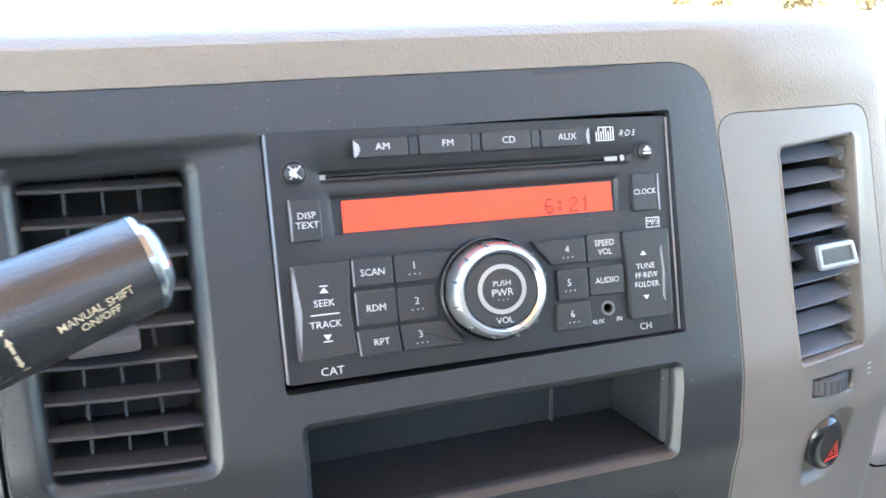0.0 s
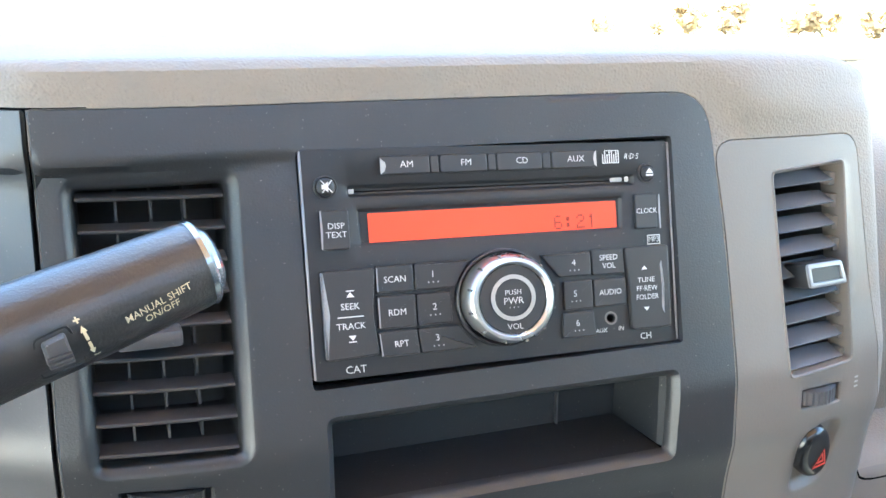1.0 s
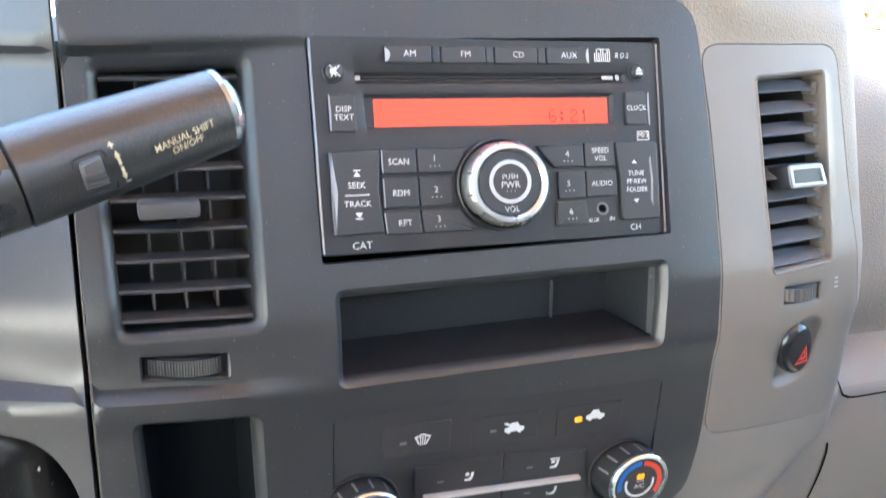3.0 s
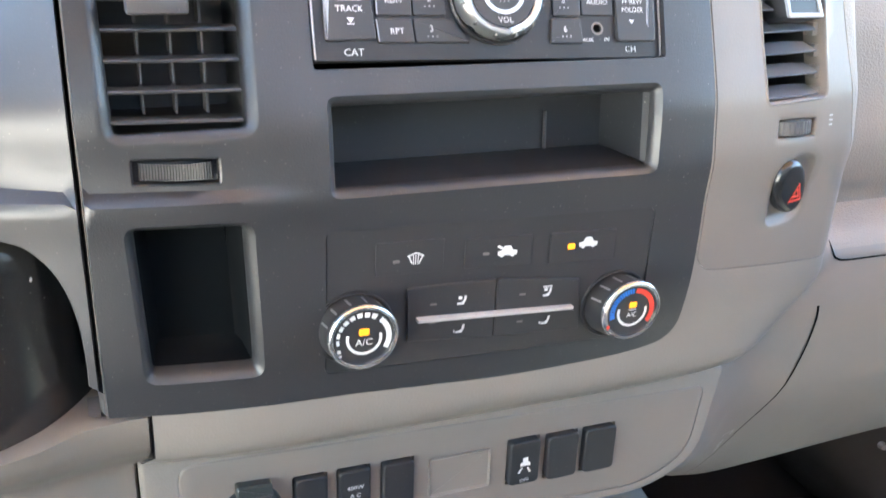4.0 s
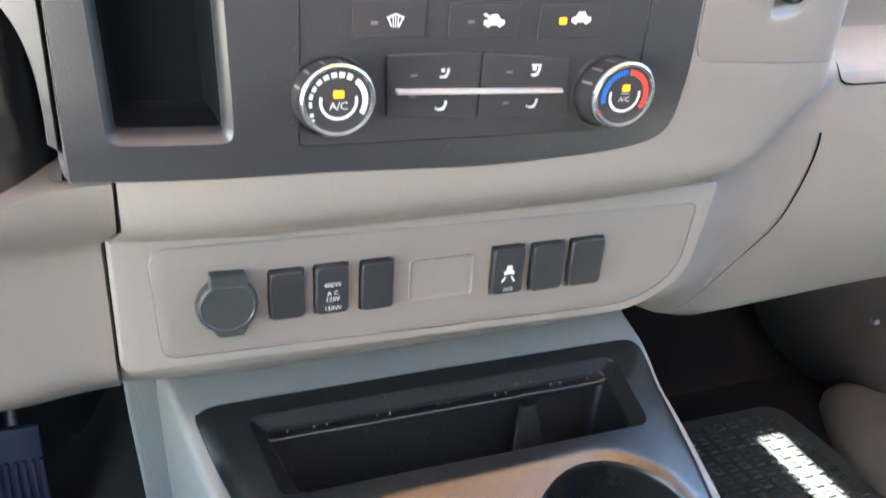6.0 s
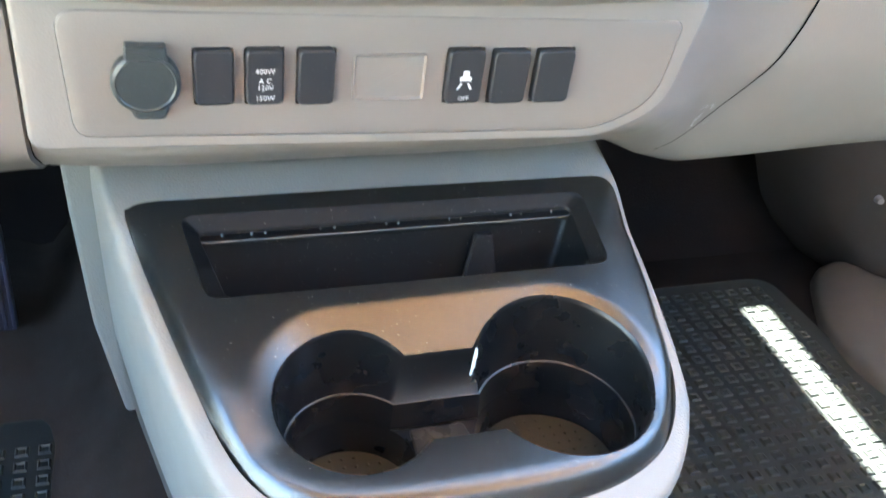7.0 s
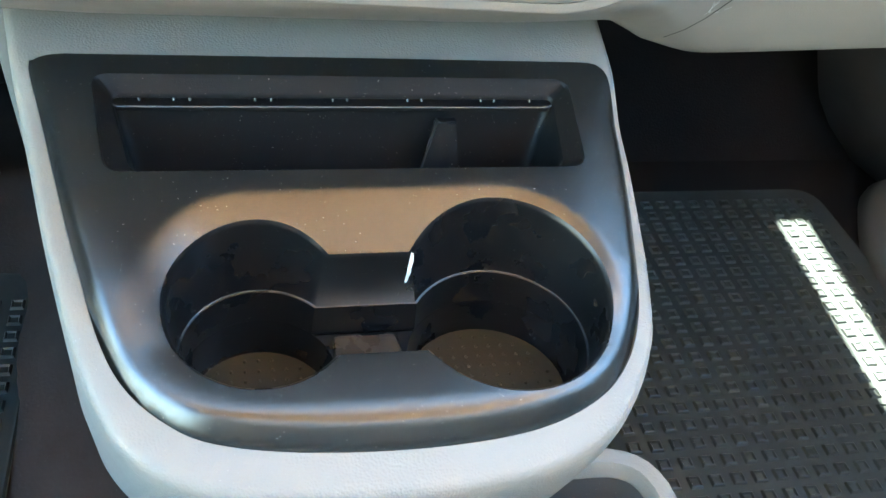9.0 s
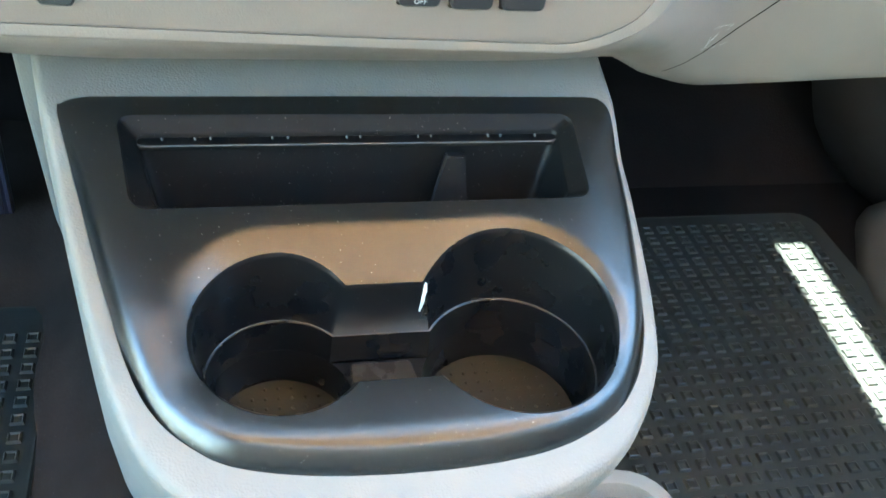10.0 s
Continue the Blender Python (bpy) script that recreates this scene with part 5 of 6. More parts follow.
    flats("lamp", [rect(*lamp, 0.0008, 2)], turned, 0.0188, AMBER, face, "lit amber lamp")


rotary(-0.0735, 0.6722, 0.0172, False)
rotary(0.0712, 0.6695, 0.0172, True)

# ---- switches of the lower panel ----
for i, s in enumerate(SWITCHES):
    words = {1: "black rocker switch lettered for the power outlet", 3: "black traction control switch with a white car symbol"}.get(i, "blank black switch cover in the grey panel")
    t = thing("rocker_switch", lower((s[0] + s[2]) / 2, s[1], 0), words, "switch", "lower panel switches")
    bm = bmesh.new()
    rim(bm, rect(s[0] + 0.0006, s[1] + 0.0006, s[2] - 0.0006, s[3] - 0.0006, 0.0040, 6), lower, [(0, -0.006), (0, 0.0026), (0.0003, 0.0036), (0.0008, 0.0042), (0.0012, 0.0044)], cap=True)
    cap_ = part("cap", bm, BLACK, t)
    xm, zm = (s[0] + s[2]) / 2, (s[1] + s[3]) / 2
    if i == 1:
        for word, dz, size in (("400W", 0.0042, 0.0028), ("A C", -0.0012, 0.0028), ("120V", -0.0050, 0.0028), ("150W", -0.0108, 0.0028)):
            lettering(word, lower, xm, zm + dz - 0.0005, size, WHITE, cap_, 0.0047)
    if i == 3:
        flats("traction_mark", [shift([(1.25 * a, 1.4 * b) for a, b in p], xm, zm - 0.0032) for p in (R_(-0.0020, 0.0010, 0.0020, 0.0030), R_(-0.0014, 0.0030, 0.0014, 0.0052), R_(-0.0027, 0.0008, -0.0018, 0.0026), R_(0.0018, 0.0008, 0.0027, 0.0026), [(-0.0040, -0.0026), (-0.0022, 0.0000), (-0.0012, 0.0000), (-0.0030, -0.0026)], [(0.0022, -0.0026), (0.0008, 0.0000), (0.0018, 0.0000), (0.0034, -0.0026)])], lower, 0.0047, WHITE, cap_, "white skidding car symbol")
        lettering("OFF", lower, xm, zm - 0.0125, 0.0026, WHITE, cap_, 0.0047)

sock = thing("power_socket", lower(-0.1195, 0.53, 0), "closed black rubber cap of a power socket in the grey panel", "power socket")
bm = bmesh.new()
rim(bm, circle(-0.1195, 0.5490, 0.0168, 36), lower, [(0, -0.002), (0, 0.0045), (0.0008, 0.0062), (0.0024, 0.0070), (0.0030, 0.0064), (0.0080, 0.0066)], cap=True)
part("cap", bm, RUBBER, sock)
bm = bmesh.new()
rim(bm, rounded([(-0.1290, 0.5615), (-0.1085, 0.5600), (-0.1090, 0.5685), (-0.1285, 0.5695)], 0.0015, 3), lower, [(0, -0.001), (0, 0.0060), (0.0010, 0.0072)], cap=True)
part("hinge", bm, RUBBER, sock)
bm = bmesh.new()
rim(bm, rounded([(-0.1255, 0.5295), (-0.1115, 0.5290), (-0.1085, 0.5360), (-0.1285, 0.5370)], 0.002, 3), lower, [(0, -0.001), (0, 0.0050), (0.0012, 0.0064)], cap=True)
part("pull_tab", bm, RUBBER, sock)

# ---- shift lever on the steering column ----
lev = thing("shift_lever", (-0.34, -0.132, 0.83), "black column shift lever with a silvery end cap", "shift lever")
TIP, ROOT = Vector((-0.1375, -0.0925, 0.8735)), Vector((-0.198, -0.106, 0.8570))
AX = (TIP - ROOT).normalized()
bm = bmesh.new()
tube(bm, [(ROOT - AX * 0.20, AX, 0.0130, 1), (ROOT - AX * 0.08, AX, 0.0140, 1), (ROOT - AX * 0.0062, AX, 0.0158, 1.0), (ROOT - AX * 0.0056, AX, 0.0152, 1.0)], 32)
part("arm", bm, material("arm_black", (0.026, 0.026, 0.027), 0.28, var=0.12, spec=0.9), lev)
bm = bmesh.new()
tube(bm, [(ROOT - AX * 0.0054, AX, 0.0150, 1.0), (ROOT - AX * 0.0048, AX, 0.0160, 1.0), (ROOT + AX * 0.02, AX, 0.0156, 1.0), (ROOT + AX * 0.045, AX, 0.0146, 1.0), (TIP - AX * 0.003, AX, 0.0139, 1.0), (TIP - AX * 0.0008, AX, 0.0136, 1.0)], 40)
grip = part("grip", bm, material("lever_black", (0.026, 0.026, 0.027), 0.30, var=0.12, grain=0.5, grain_size=1000, spec=0.9), lev)
side = AX.cross(Vector((0, 0, 1))).normalized()
up = side.cross(AX).normalized()
bm = bmesh.new()
tube(bm, [(TIP - AX * 0.0012, AX, 0.0140, 1.0), (TIP + AX * 0.0006, AX, 0.0138, 1.0), (TIP + AX * 0.0016, AX, 0.0128, 1.0), (TIP + AX * 0.0012, AX, 0.0116, 1.0), (TIP + AX * 0.0030, AX, 0.0108, 1.0), (TIP + AX * 0.0048, AX, 0.0082, 1.0), (TIP + AX * 0.0058, AX, 0.004, 1.0)], 40)
part("end_cap", bm, material("cap_silver", (0.36, 0.39, 0.42), 0.2, metal=0.85, var=0.05), lev, "silvery domed end cap")


def lever(a, b, out=0.0):
    """Along the lever from its root, and round it from the line that faces the driver's hand."""
    t = b / 0.0150
    r = 0.0156 - 0.0017 * max(0.0, min(1.0, (a - 0.02) / 0.045)) + out
    toward_ = -side
    if side.y < 0:
        toward_ = side
    d = toward_ * math.cos(t) + up * math.sin(t)
    return ROOT + AX * a + d * r


lettering("MANUAL SHIFT", lever, 0.0456, -0.0016, 0.0024, CREAM, grip, 0.0003, turn=6, stretch=0.90, bold=0.006)
lettering("ON/OFF", lever, 0.0460, -0.0047, 0.0024, CREAM, grip, 0.0003, turn=6, stretch=0.90, bold=0.006)
def slanted(a, b):
    return (0.0238 + 0.92 * a + 0.10 * -b, -0.0036 + b)


flats("arrow_mark", [[slanted(*p) for p in q] for q in ([(-0.0011, 0.0030), (0.0011, 0.0030), (0, 0.0050)], [(-0.0005, 0.0003), (0.0005, 0.0003), (0.0005, 0.0030), (-0.0005, 0.0030)],
      [(-0.0011, -0.0030), (0, -0.0050), (0.0011, -0.0030)], [(-0.0005, -0.0030), (0.0005, -0.0030), (0.0005, -0.0003), (-0.0005, -0.0003)],
      R_(-0.0014, 0.0066, 0.0006, 0.0072), R_(-0.0007, 0.0059, -0.0001, 0.0079), R_(-0.0004, -0.0064, 0.0016, -0.0058))], lever, 0.0003, CREAM, grip, "cream plus and minus arrows")
bm = bmesh.new()
rim(bm, rounded([(0.0085, -0.0110), (0.0222, -0.0120), (0.0205, 0.0035), (0.0098, 0.0030)], 0.0022, 4), lever, [(0, -0.0004), (0.0002, 0.0004), (0.0008, 0.0002), (0.0014, -0.0008)], cap=True)
part("switch_seat", bm, BLACK, grip, "sunk black seat of the thumb switch")
bm = bmesh.new()
rim(bm, rounded([(0.0112, -0.0062), (0.0188, -0.0068), (0.0188, 0.0018), (0.0118, 0.0014)], 0.0012, 3), lever, [(0, -0.0008), (0.0002, 0.0010), (0.0010, 0.0022)], cap=True)
for i in range(3):
    rim(bm, rounded([(0.0116, -0.0060 + 0.0013 * i), (0.0186, -0.0065 + 0.0013 * i), (0.0186, -0.0058 + 0.0013 * i), (0.0116, -0.0053 + 0.0013 * i)], 0.0002, 1), lever, [(0, 0.0018), (0.0001, 0.0029)], cap=True)
part("thumb_switch", bm, CHARCOAL_LIGHT, grip, "ridged grey thumb switch")

# ---- console with cup holders ----
con = thing("centre_console", (0.02, 0.0, 0.0), "grey centre console with a black double cup holder and coin tray", "console")
BEZ = through_points([(-0.1368, 0.0945), (-0.1285, 0.062), (-0.1155, 0.010), (-0.1073, -0.020), (-0.0966, -0.056), (-0.0850, -0.080), (-0.0680, -0.0975), (-0.0455, -0.1095), (-0.003, -0.1168), (0.0535, -0.1187), (0.1030, -0.1140), (0.1376, -0.1008), (0.1580, -0.0815),
                      (0.1712, -0.0540), (0.1798, -0.0133), (0.1852, 0.020), (0.1895, 0.056), (0.1912, 0.083), (0.1900, 0.0945), (0.1845, 0.1007), (0.175, 0.1022), (0.165, 0.1023), (0.027, 0.1030), (-0.110, 0.1030), (-0.120, 0.1030), (-0.1295, 0.1015), (-0.1350, 0.0985)], 0.002, (20, 21, 22, 23))
OUT = through_points([(-0.1565, 0.150), (-0.1515, 0.124), (-0.1469, 0.100), (-0.138, 0.060), (-0.129, 0.020), (-0.119, -0.020), (-0.1078, -0.060), (-0.0985, -0.084), (-0.0855, -0.1065), (-0.066, -0.1230), (-0.040, -0.1325), (0.0, -0.1375), (0.055, -0.139), (0.105, -0.133), (0.140, -0.1180), (0.1608, -0.0965),
                      (0.1724, -0.0770), (0.1783, -0.0620), (0.1850, -0.0300), (0.1892, 0.0006), (0.1937, 0.0392), (0.1963, 0.0783), (0.1978, 0.110), (0.1990, 0.150)], 0.004, (0, 22, 23))
BEZ, OUT = [[(x, y - 0.0017 * smooth(0.105, 0.055, y)) for x, y in lp] for lp in (BEZ, OUT)]
CL, CR, RL, RR = (-0.0229, -0.0467), (0.1005, -0.0474), 0.0463, 0.0550


def cups(grow=0.0, neck=0.0):
    """Outline of the two cups and the neck that joins them."""
    rl, rr1 = RL + grow, RR + grow
    out = []
    top_, low_ = -0.0170 + neck, -0.0768 - neck
    a0, a1 = math.asin((top_ - CL[1]) / rl), 2 * math.pi + math.asin((low_ - CL[1]) / rl)
    for i in range(41):
        t = a0 + (a1 - a0) * i / 40
        out.append((CL[0] + rl * math.cos(t), CL[1] + rl * math.sin(t)))
    b0, b1 = math.pi - math.asin((low_ - CR[1]) / rr1), 3 * math.pi - math.asin((top_ - CR[1]) / rr1)
    b0, b1 = -math.pi - math.asin((low_ - CR[1]) / rr1), math.pi - math.asin((top_ - CR[1]) / rr1)
    for i in range(49):
        t = b0 + (b1 - b0) * i / 48
        out.append((CR[0] + rr1 * math.cos(t), CR[1] + rr1 * math.sin(t)))
    return out


CUPS = cups()


GS = 0.0015
GX, GY = np.arange(-0.18, 0.24, GS), np.arange(-0.17, 0.16, GS)
_x, _y = [a.ravel() for a in np.meshgrid(GX, GY, indexing="ij")]
EDGE = distance(_x, _y, BEZ) * np.where(inside(_x, _y, BEZ), 1, -1)
# a steep bevel along the seam, a crease, then a slope that eases into the flat; tighter along the front
_e = np.linspace(-0.006, 0.05, 600)


def fall_profile(bevel, crease, tilt, reach, ease):
    steep = np.where(_e < bevel, 1.5, 0.0) + np.where((_e >= bevel) & (_e < crease), 1.5 + (tilt - 1.5) * (_e - bevel) / (crease - bevel), 0.0)
    steep = steep + np.where(_e >= crease, tilt * np.clip(1 - (_e - crease) / reach, 0, 1) ** ease, 0.0)
    total = np.cumsum(steep[::-1])[::-1] * (_e[1] - _e[0])
    return total / np.interp(0.0, _e, total)


SIDE = np.clip((0.105 - _y) / 0.05, 0, 1)
SHARE = np.clip((_y + 0.115) / 0.06, 0, 1)
SHARE = SHARE * SHARE * (3 - 2 * SHARE)
FALL = 0.0105 * SIDE * SIDE * (3 - 2 * SIDE) * ((np.interp(EDGE, _e, fall_profile(0.0048, 0.0062, 0.30, 0.025, 2.3)) * (_x < 0.06) + np.interp(EDGE, _e, fall_profile(0.0040, 0.0054, 0.34, 0.030, 1.3)) * (_x >= 0.06)) * SHARE + np.interp(EDGE, _e, fall_profile(0.0060, 0.0094, 0.30, 0.0095, 1.2)) * (1 - SHARE))
BOWL = [(-0.0262 + 0.0583 * math.cos(t), -0.0448 + 0.0583 * math.sin(t)) for t in np.linspace(0.5 * math.pi, 1.5 * math.pi, 30)]
BOWL += [(0.1025 + 0.0590 * math.cos(t), -0.0443 + 0.0590 * math.sin(t)) for t in np.linspace(-0.5 * math.pi, 0.5 * math.pi, 30)]
DEPTH = np.where(inside(_x, _y, BOWL), distance(_x, _y, BOWL), 0)
DEPTH = np.where(DEPTH < 0.003, DEPTH ** 2 / 0.006, DEPTH - 0.0015)
BACK = np.clip((_y + 0.085) / 0.055, 0, 1)
BACK = BACK * BACK * (3 - 2 * BACK)
SOFT = np.clip((_x + 0.088) / 0.040, 0, 1)
DISH = 0.50 * np.minimum(DEPTH, 0.030) * BACK * (0.6 + 0.4 * SOFT * SOFT * (3 - 2 * SOFT)) + 0.17 * np.clip(_y + 0.1035, 0, 0.036) * (1 - BACK)
FALL, DISH = FALL.reshape(len(GX), len(GY)), DISH.reshape(len(GX), len(GY))
for table, rounds in ((FALL, 4), (DISH, 7)):
    for _ in range(rounds):
        table[1:-1, 1:-1] = (table[1:-1, 1:-1] * 4 + table[:-2, 1:-1] + table[2:, 1:-1] + table[1:-1, :-2] + table[1:-1, 2:]) / 8


def on_grid(table, x, y):
    a, b = (x + 0.18) / GS, (y + 0.17) / GS
    i, j = min(max(int(a), 0), len(GX) - 2), min(max(int(b), 0), len(GY) - 2)
    u, v = min(max(a - i, 0), 1), min(max(b - j, 0), 1)
    return float(table[i, j] * (1 - u) * (1 - v) + table[i + 1, j] * u * (1 - v) + table[i, j + 1] * (1 - u) * v + table[i + 1, j + 1] * u * v)


def edge_height(y):
    return 0.0045 - 0.0105 * smooth(0.105, 0.055, y)


def crown(x, y, out=0.0):
    """The bezel: dished towards the cups, falling away to its outer edge."""
    drop = on_grid(FALL, x, y) + on_grid(DISH, x, y)
    return console(x, y, out + 0.0045 - drop)



def by_corner(corners, r, n=6):
    """The same number of points for each loop, so that rings join."""
    loop = rounded(corners, r, n)
    out = []
    for i in range(len(loop)):
        p, q = Vector(loop[i]), Vector(loop[(i + 1) % len(loop)])
        m = 6 if i % (n + 1) == n else 1
        out += [tuple(p.lerp(q, j / m)) for j in range(m)]
    return out


T0, I0, B0 = [(-0.0965, 0.0250), (0.1600, 0.0250), (0.1635, 0.0890), (-0.1060, 0.0895)], [(-0.0842, 0.0300), (0.1490, 0.0300), (0.1545, 0.0825), (-0.0965, 0.0825)], [(-0.0760, 0.0345), (0.1400, 0.0345), (0.1440, 0.0760), (-0.0860, 0.0760)]
TRAY = by_corner(T0, 0.010)
bm = bmesh.new()
sheet(bm, BEZ, [CUPS, TRAY], crown, 0.0026)
rim(bm, BEZ, crown, [(0, 0), (-0.0004, -0.001), (-0.0004, -0.006)])
bez = part("cup_holder_bezel", bm, BEZEL, con, "satin black bezel, scuffed and dusty", 50)
turns = []
for v in bez.data.vertices:
    x, y = v.co.x, v.co.y
    y -= (crown(x, y).y - y)
    if (crown(x, y) - v.co).length > 0.0004:
        turns.append((0, 0, 0))
    else:
        turns.append((crown(x + 0.001, y) - crown(x - 0.001, y)).cross(crown(x, y + 0.001) - crown(x, y - 0.001)).normalized()[:])
bez.data.normals_split_custom_set_from_vertices(turns)


def below(x, y, z):
    return Vector((x, y, z))


bm = bmesh.new()
loops = []
for g, kind_, zz in ((0, "skin", 0), (-0.0008, "skin", -0.0006), (-0.0018, "skin", -0.0024), (-0.0022, "skin", -0.005), (-0.0060, "slope", -0.045), (-0.0070, "slope", -0.0454), (-0.0078, "level", 0.3425)):
    lp = cups(g, g * 0.45)
    if kind_ == "skin":
        loops.append([bm.verts.new(crown(x, y, zz)) for x, y in lp])
    elif kind_ == "slope":
        loops.append([bm.verts.new(Vector((x, y, 0.4085 + 0.29 * y * 0.35 + 0.0005 + zz))) for x, y in lp])
    else:
        loops.append([bm.verts.new(Vector((x, y, zz))) for x, y in lp])
for a, b in zip(loops, loops[1:]):
    for i in range(len(a)):
        bm.faces.new((a[i - 1], a[i], b[i], b[i - 1]))
for c, r in ((CL, RL - 0.0078), (CR, RR - 0.0078)):
    rim(bm, circle(c[0], c[1], r, 56), lambda x, y, o: Vector((x, y, 0.3425 + o)), [(0, 0), (0.0004, -0.0012), (0.0012, -0.0190), (0.0030, -0.0260)])
arc = lambda c, r, a, b: [(c[0] + r * math.cos(a + (b - a) * i / 12), c[1] + r * math.sin(a + (b - a) * i / 12)) for i in range(13)]
rl, rr1, up_, dn = RL - 0.0078, RR - 0.0078, -0.0217, -0.0721
flat(bm, arc(CL, rl, math.asin((dn - CL[1]) / rl), math.asin((up_ - CL[1]) / rl)) + arc(CR, rr1, math.pi - math.asin((up_ - CR[1]) / rr1), math.pi - math.asin((dn - CR[1]) / rr1)), below, 0.3425)
part("cup_well", bm, CUP, con, "two joined black cup wells", 40)
for c, r, deep in ((CL, RL - 0.0010, 0.3200), (CR, RR - 0.0030, 0.3225)):
    bm = bmesh.new()
    flat(bm, circle(c[0], c[1], r - 0.0080, 40), below, deep)
    for i in range(-5, 6):
        for j in range(-5, 6):
            x, y = c[0] + i * 0.0074, c[1] + j * 0.0074
            if math.hypot(x - c[0], y - c[1]) < r - 0.013:
                rim(bm, circle(x, y, 0.0011, 8), below, [(0, deep), (0.0002, deep + 0.0009), (0.0007, deep + 0.0013)], cap=True)
    part("cup_bottom", bm, CUP_DUST, con, "cup bottom brown with dust, dotted with small studs")
# the neck's floor is coloured lighter to carry its glossy reflection
bm = bmesh.new()
rim(bm, rounded([(0.0125, -0.071), (0.0560, -0.071), (0.0510, -0.0235), (0.0160, -0.0235)], 0.003, 3), below, [(0, 0.3412), (0.0004, 0.3432), (0.0014, 0.3440)], cap=True)
part("neck_floor", bm, NECK_SHEEN, con, "floor between the two cups, its reflection put into a lighter colour")
# slightly paler edge on the step inside the cups
bm = bmesh.new()
step = [[Vector((x, y, 0.4085 + 0.29 * y * 0.35 + 0.0005 + zz)) for x, y in cups(g, g * 0.45)] for g, zz in ((-0.0060, -0.0446), (-0.00615, -0.0448), (-0.0065, -0.0450))]
made = [[bm.verts.new(p) for p in lp] for lp in step]
for p, q in zip(made, made[1:]):
    for i in range(len(p)):
        bm.faces.new((p[i - 1], p[i], q[i], q[i - 1]))
part("cup_step", bm, STEP_BLACK, con, "slightly paler edge of the step in the cups")
# tray: a sloping frame round the mouth, a ledge with small studs along the back, deep walls

def mouth(x, y, o):
    """The sloping frame's lower edge."""
    return Vector((x, y, 0.408 + 0.29 * y - 0.0025 + o))



bm = bmesh.new()
levels = [[crown(x, y, 0) for x, y in by_corner(T0, 0.010)], [crown(x, y, -0.0005) for x, y in inset(by_corner(T0, 0.010), 0.0004)], [crown(x, y, -0.0016) for x, y in inset(by_corner(T0, 0.010), 0.0011)],
          [mouth(x, y, 0.0008) for x, y in inset(by_corner(I0, 0.007), -0.0005)], [mouth(x, y, 0) for x, y in by_corner(I0, 0.007)], [mouth(x, y, -0.0012) for x, y in inset(by_corner(I0, 0.007), 0.0006)],
          [Vector((x, y, 0.372)) for x, y in by_corner(B0, 0.010)], [Vector((x, y, 0.3655)) for x, y in inset(by_corner(B0, 0.010), 0.003)]]
rings = [[bm.verts.new(p) for p in lv] for lv in levels]
for p, q in zip(rings, rings[1:]):
    for i in range(len(p)):
        bm.faces.new((p[i - 1], p[i], q[i], q[i - 1]))
bm.faces.new(rings[-1])
part("coin_tray", bm, TRAY_BLACK, con, "deep black coin tray with a sloping frame", 30)
bm = bmesh.new()
LEDGE = rounded([(-0.0945, 0.0735, 0.006), (0.1520, 0.0735, 0.006), (0.1535, 0.0822, 0.001), (-0.0958, 0.0822, 0.001)], 0.004, 5)
rim(bm, LEDGE, lambda x, y, o: Vector((x, y, 0.4272 + o)), [(0.0006, -0.0035), (0, -0.0010), (0.0002, -0.0003), (0.0008, 0)], cap=True, shut=True)
ledge = part("tray_ledge", bm, TRAY_BLACK, con, "narrow ledge along the tray's back")
# a paler bead draws the highlight along the ledge's edge
bm = bmesh.new()
bead = [(-0.0955, 0.0765), (-0.0938, 0.0742), (-0.0905, 0.0733), (-0.02, 0.0732), (0.07, 0.0732), (0.1475, 0.0733), (0.1510, 0.0744), (0.1525, 0.0768)]
tube(bm, [((x, y, 0.4268), (bead[min(i + 1, 7)][0] - bead[max(i - 1, 0)][0], bead[min(i + 1, 7)][1] - bead[max(i - 1, 0)][1], 0), 0.00065, 1) for i, (x, y) in enumerate(bead)], 8)
part("ledge_highlight", bm, PALER_BLACK, ledge, "thin paler bead painted as the ledge's highlight")
for x in (-0.0814, -0.0635, -0.0549, -0.0201, -0.0112, 0.0230, 0.0312, 0.0660, 0.0742, 0.1095, 0.1174, 0.1396):
    bm = bmesh.new()
    tube(bm, [((x, 0.0792, 0.4272), (0, 0, 1), 0.0009, 1), ((x, 0.0792, 0.4284), (0, 0, 1), 0.0008, 1), ((x, 0.0792, 0.4289), (0, 0, 1), 0.0004, 1)], 8)
    part("stud", bm, PALER_BLACK, ledge)
# divider: a plate whose flanks flare towards the tray's floor
bm = bmesh.new()
top_ = [bm.verts.new(p) for p in ((0.0815, 0.0735, 0.4205), (0.0945, 0.0735, 0.4205), (0.0935, 0.0675, 0.4205), (0.0855, 0.0675, 0.4205), (0.0822, 0.0690, 0.4195))]
low_ = [bm.verts.new(p) for p in ((0.0760, 0.0755, 0.3660), (0.1000, 0.0755, 0.3660), (0.0990, 0.0480, 0.3660), (0.0910, 0.0460, 0.3660), (0.0660, 0.0540, 0.3660))]
bm.faces.new(top_), bm.faces.new(low_)
for i in range(5):
    bm.faces.new((top_[i - 1], top_[i], low_[i], low_[i - 1]))
bmesh.ops.bevel(bm, geom=list(bm.edges), offset=0.0010, segments=2, affect="EDGES")
part("divider", bm, TRAY_BLACK, con, "flared divider of the coin tray")

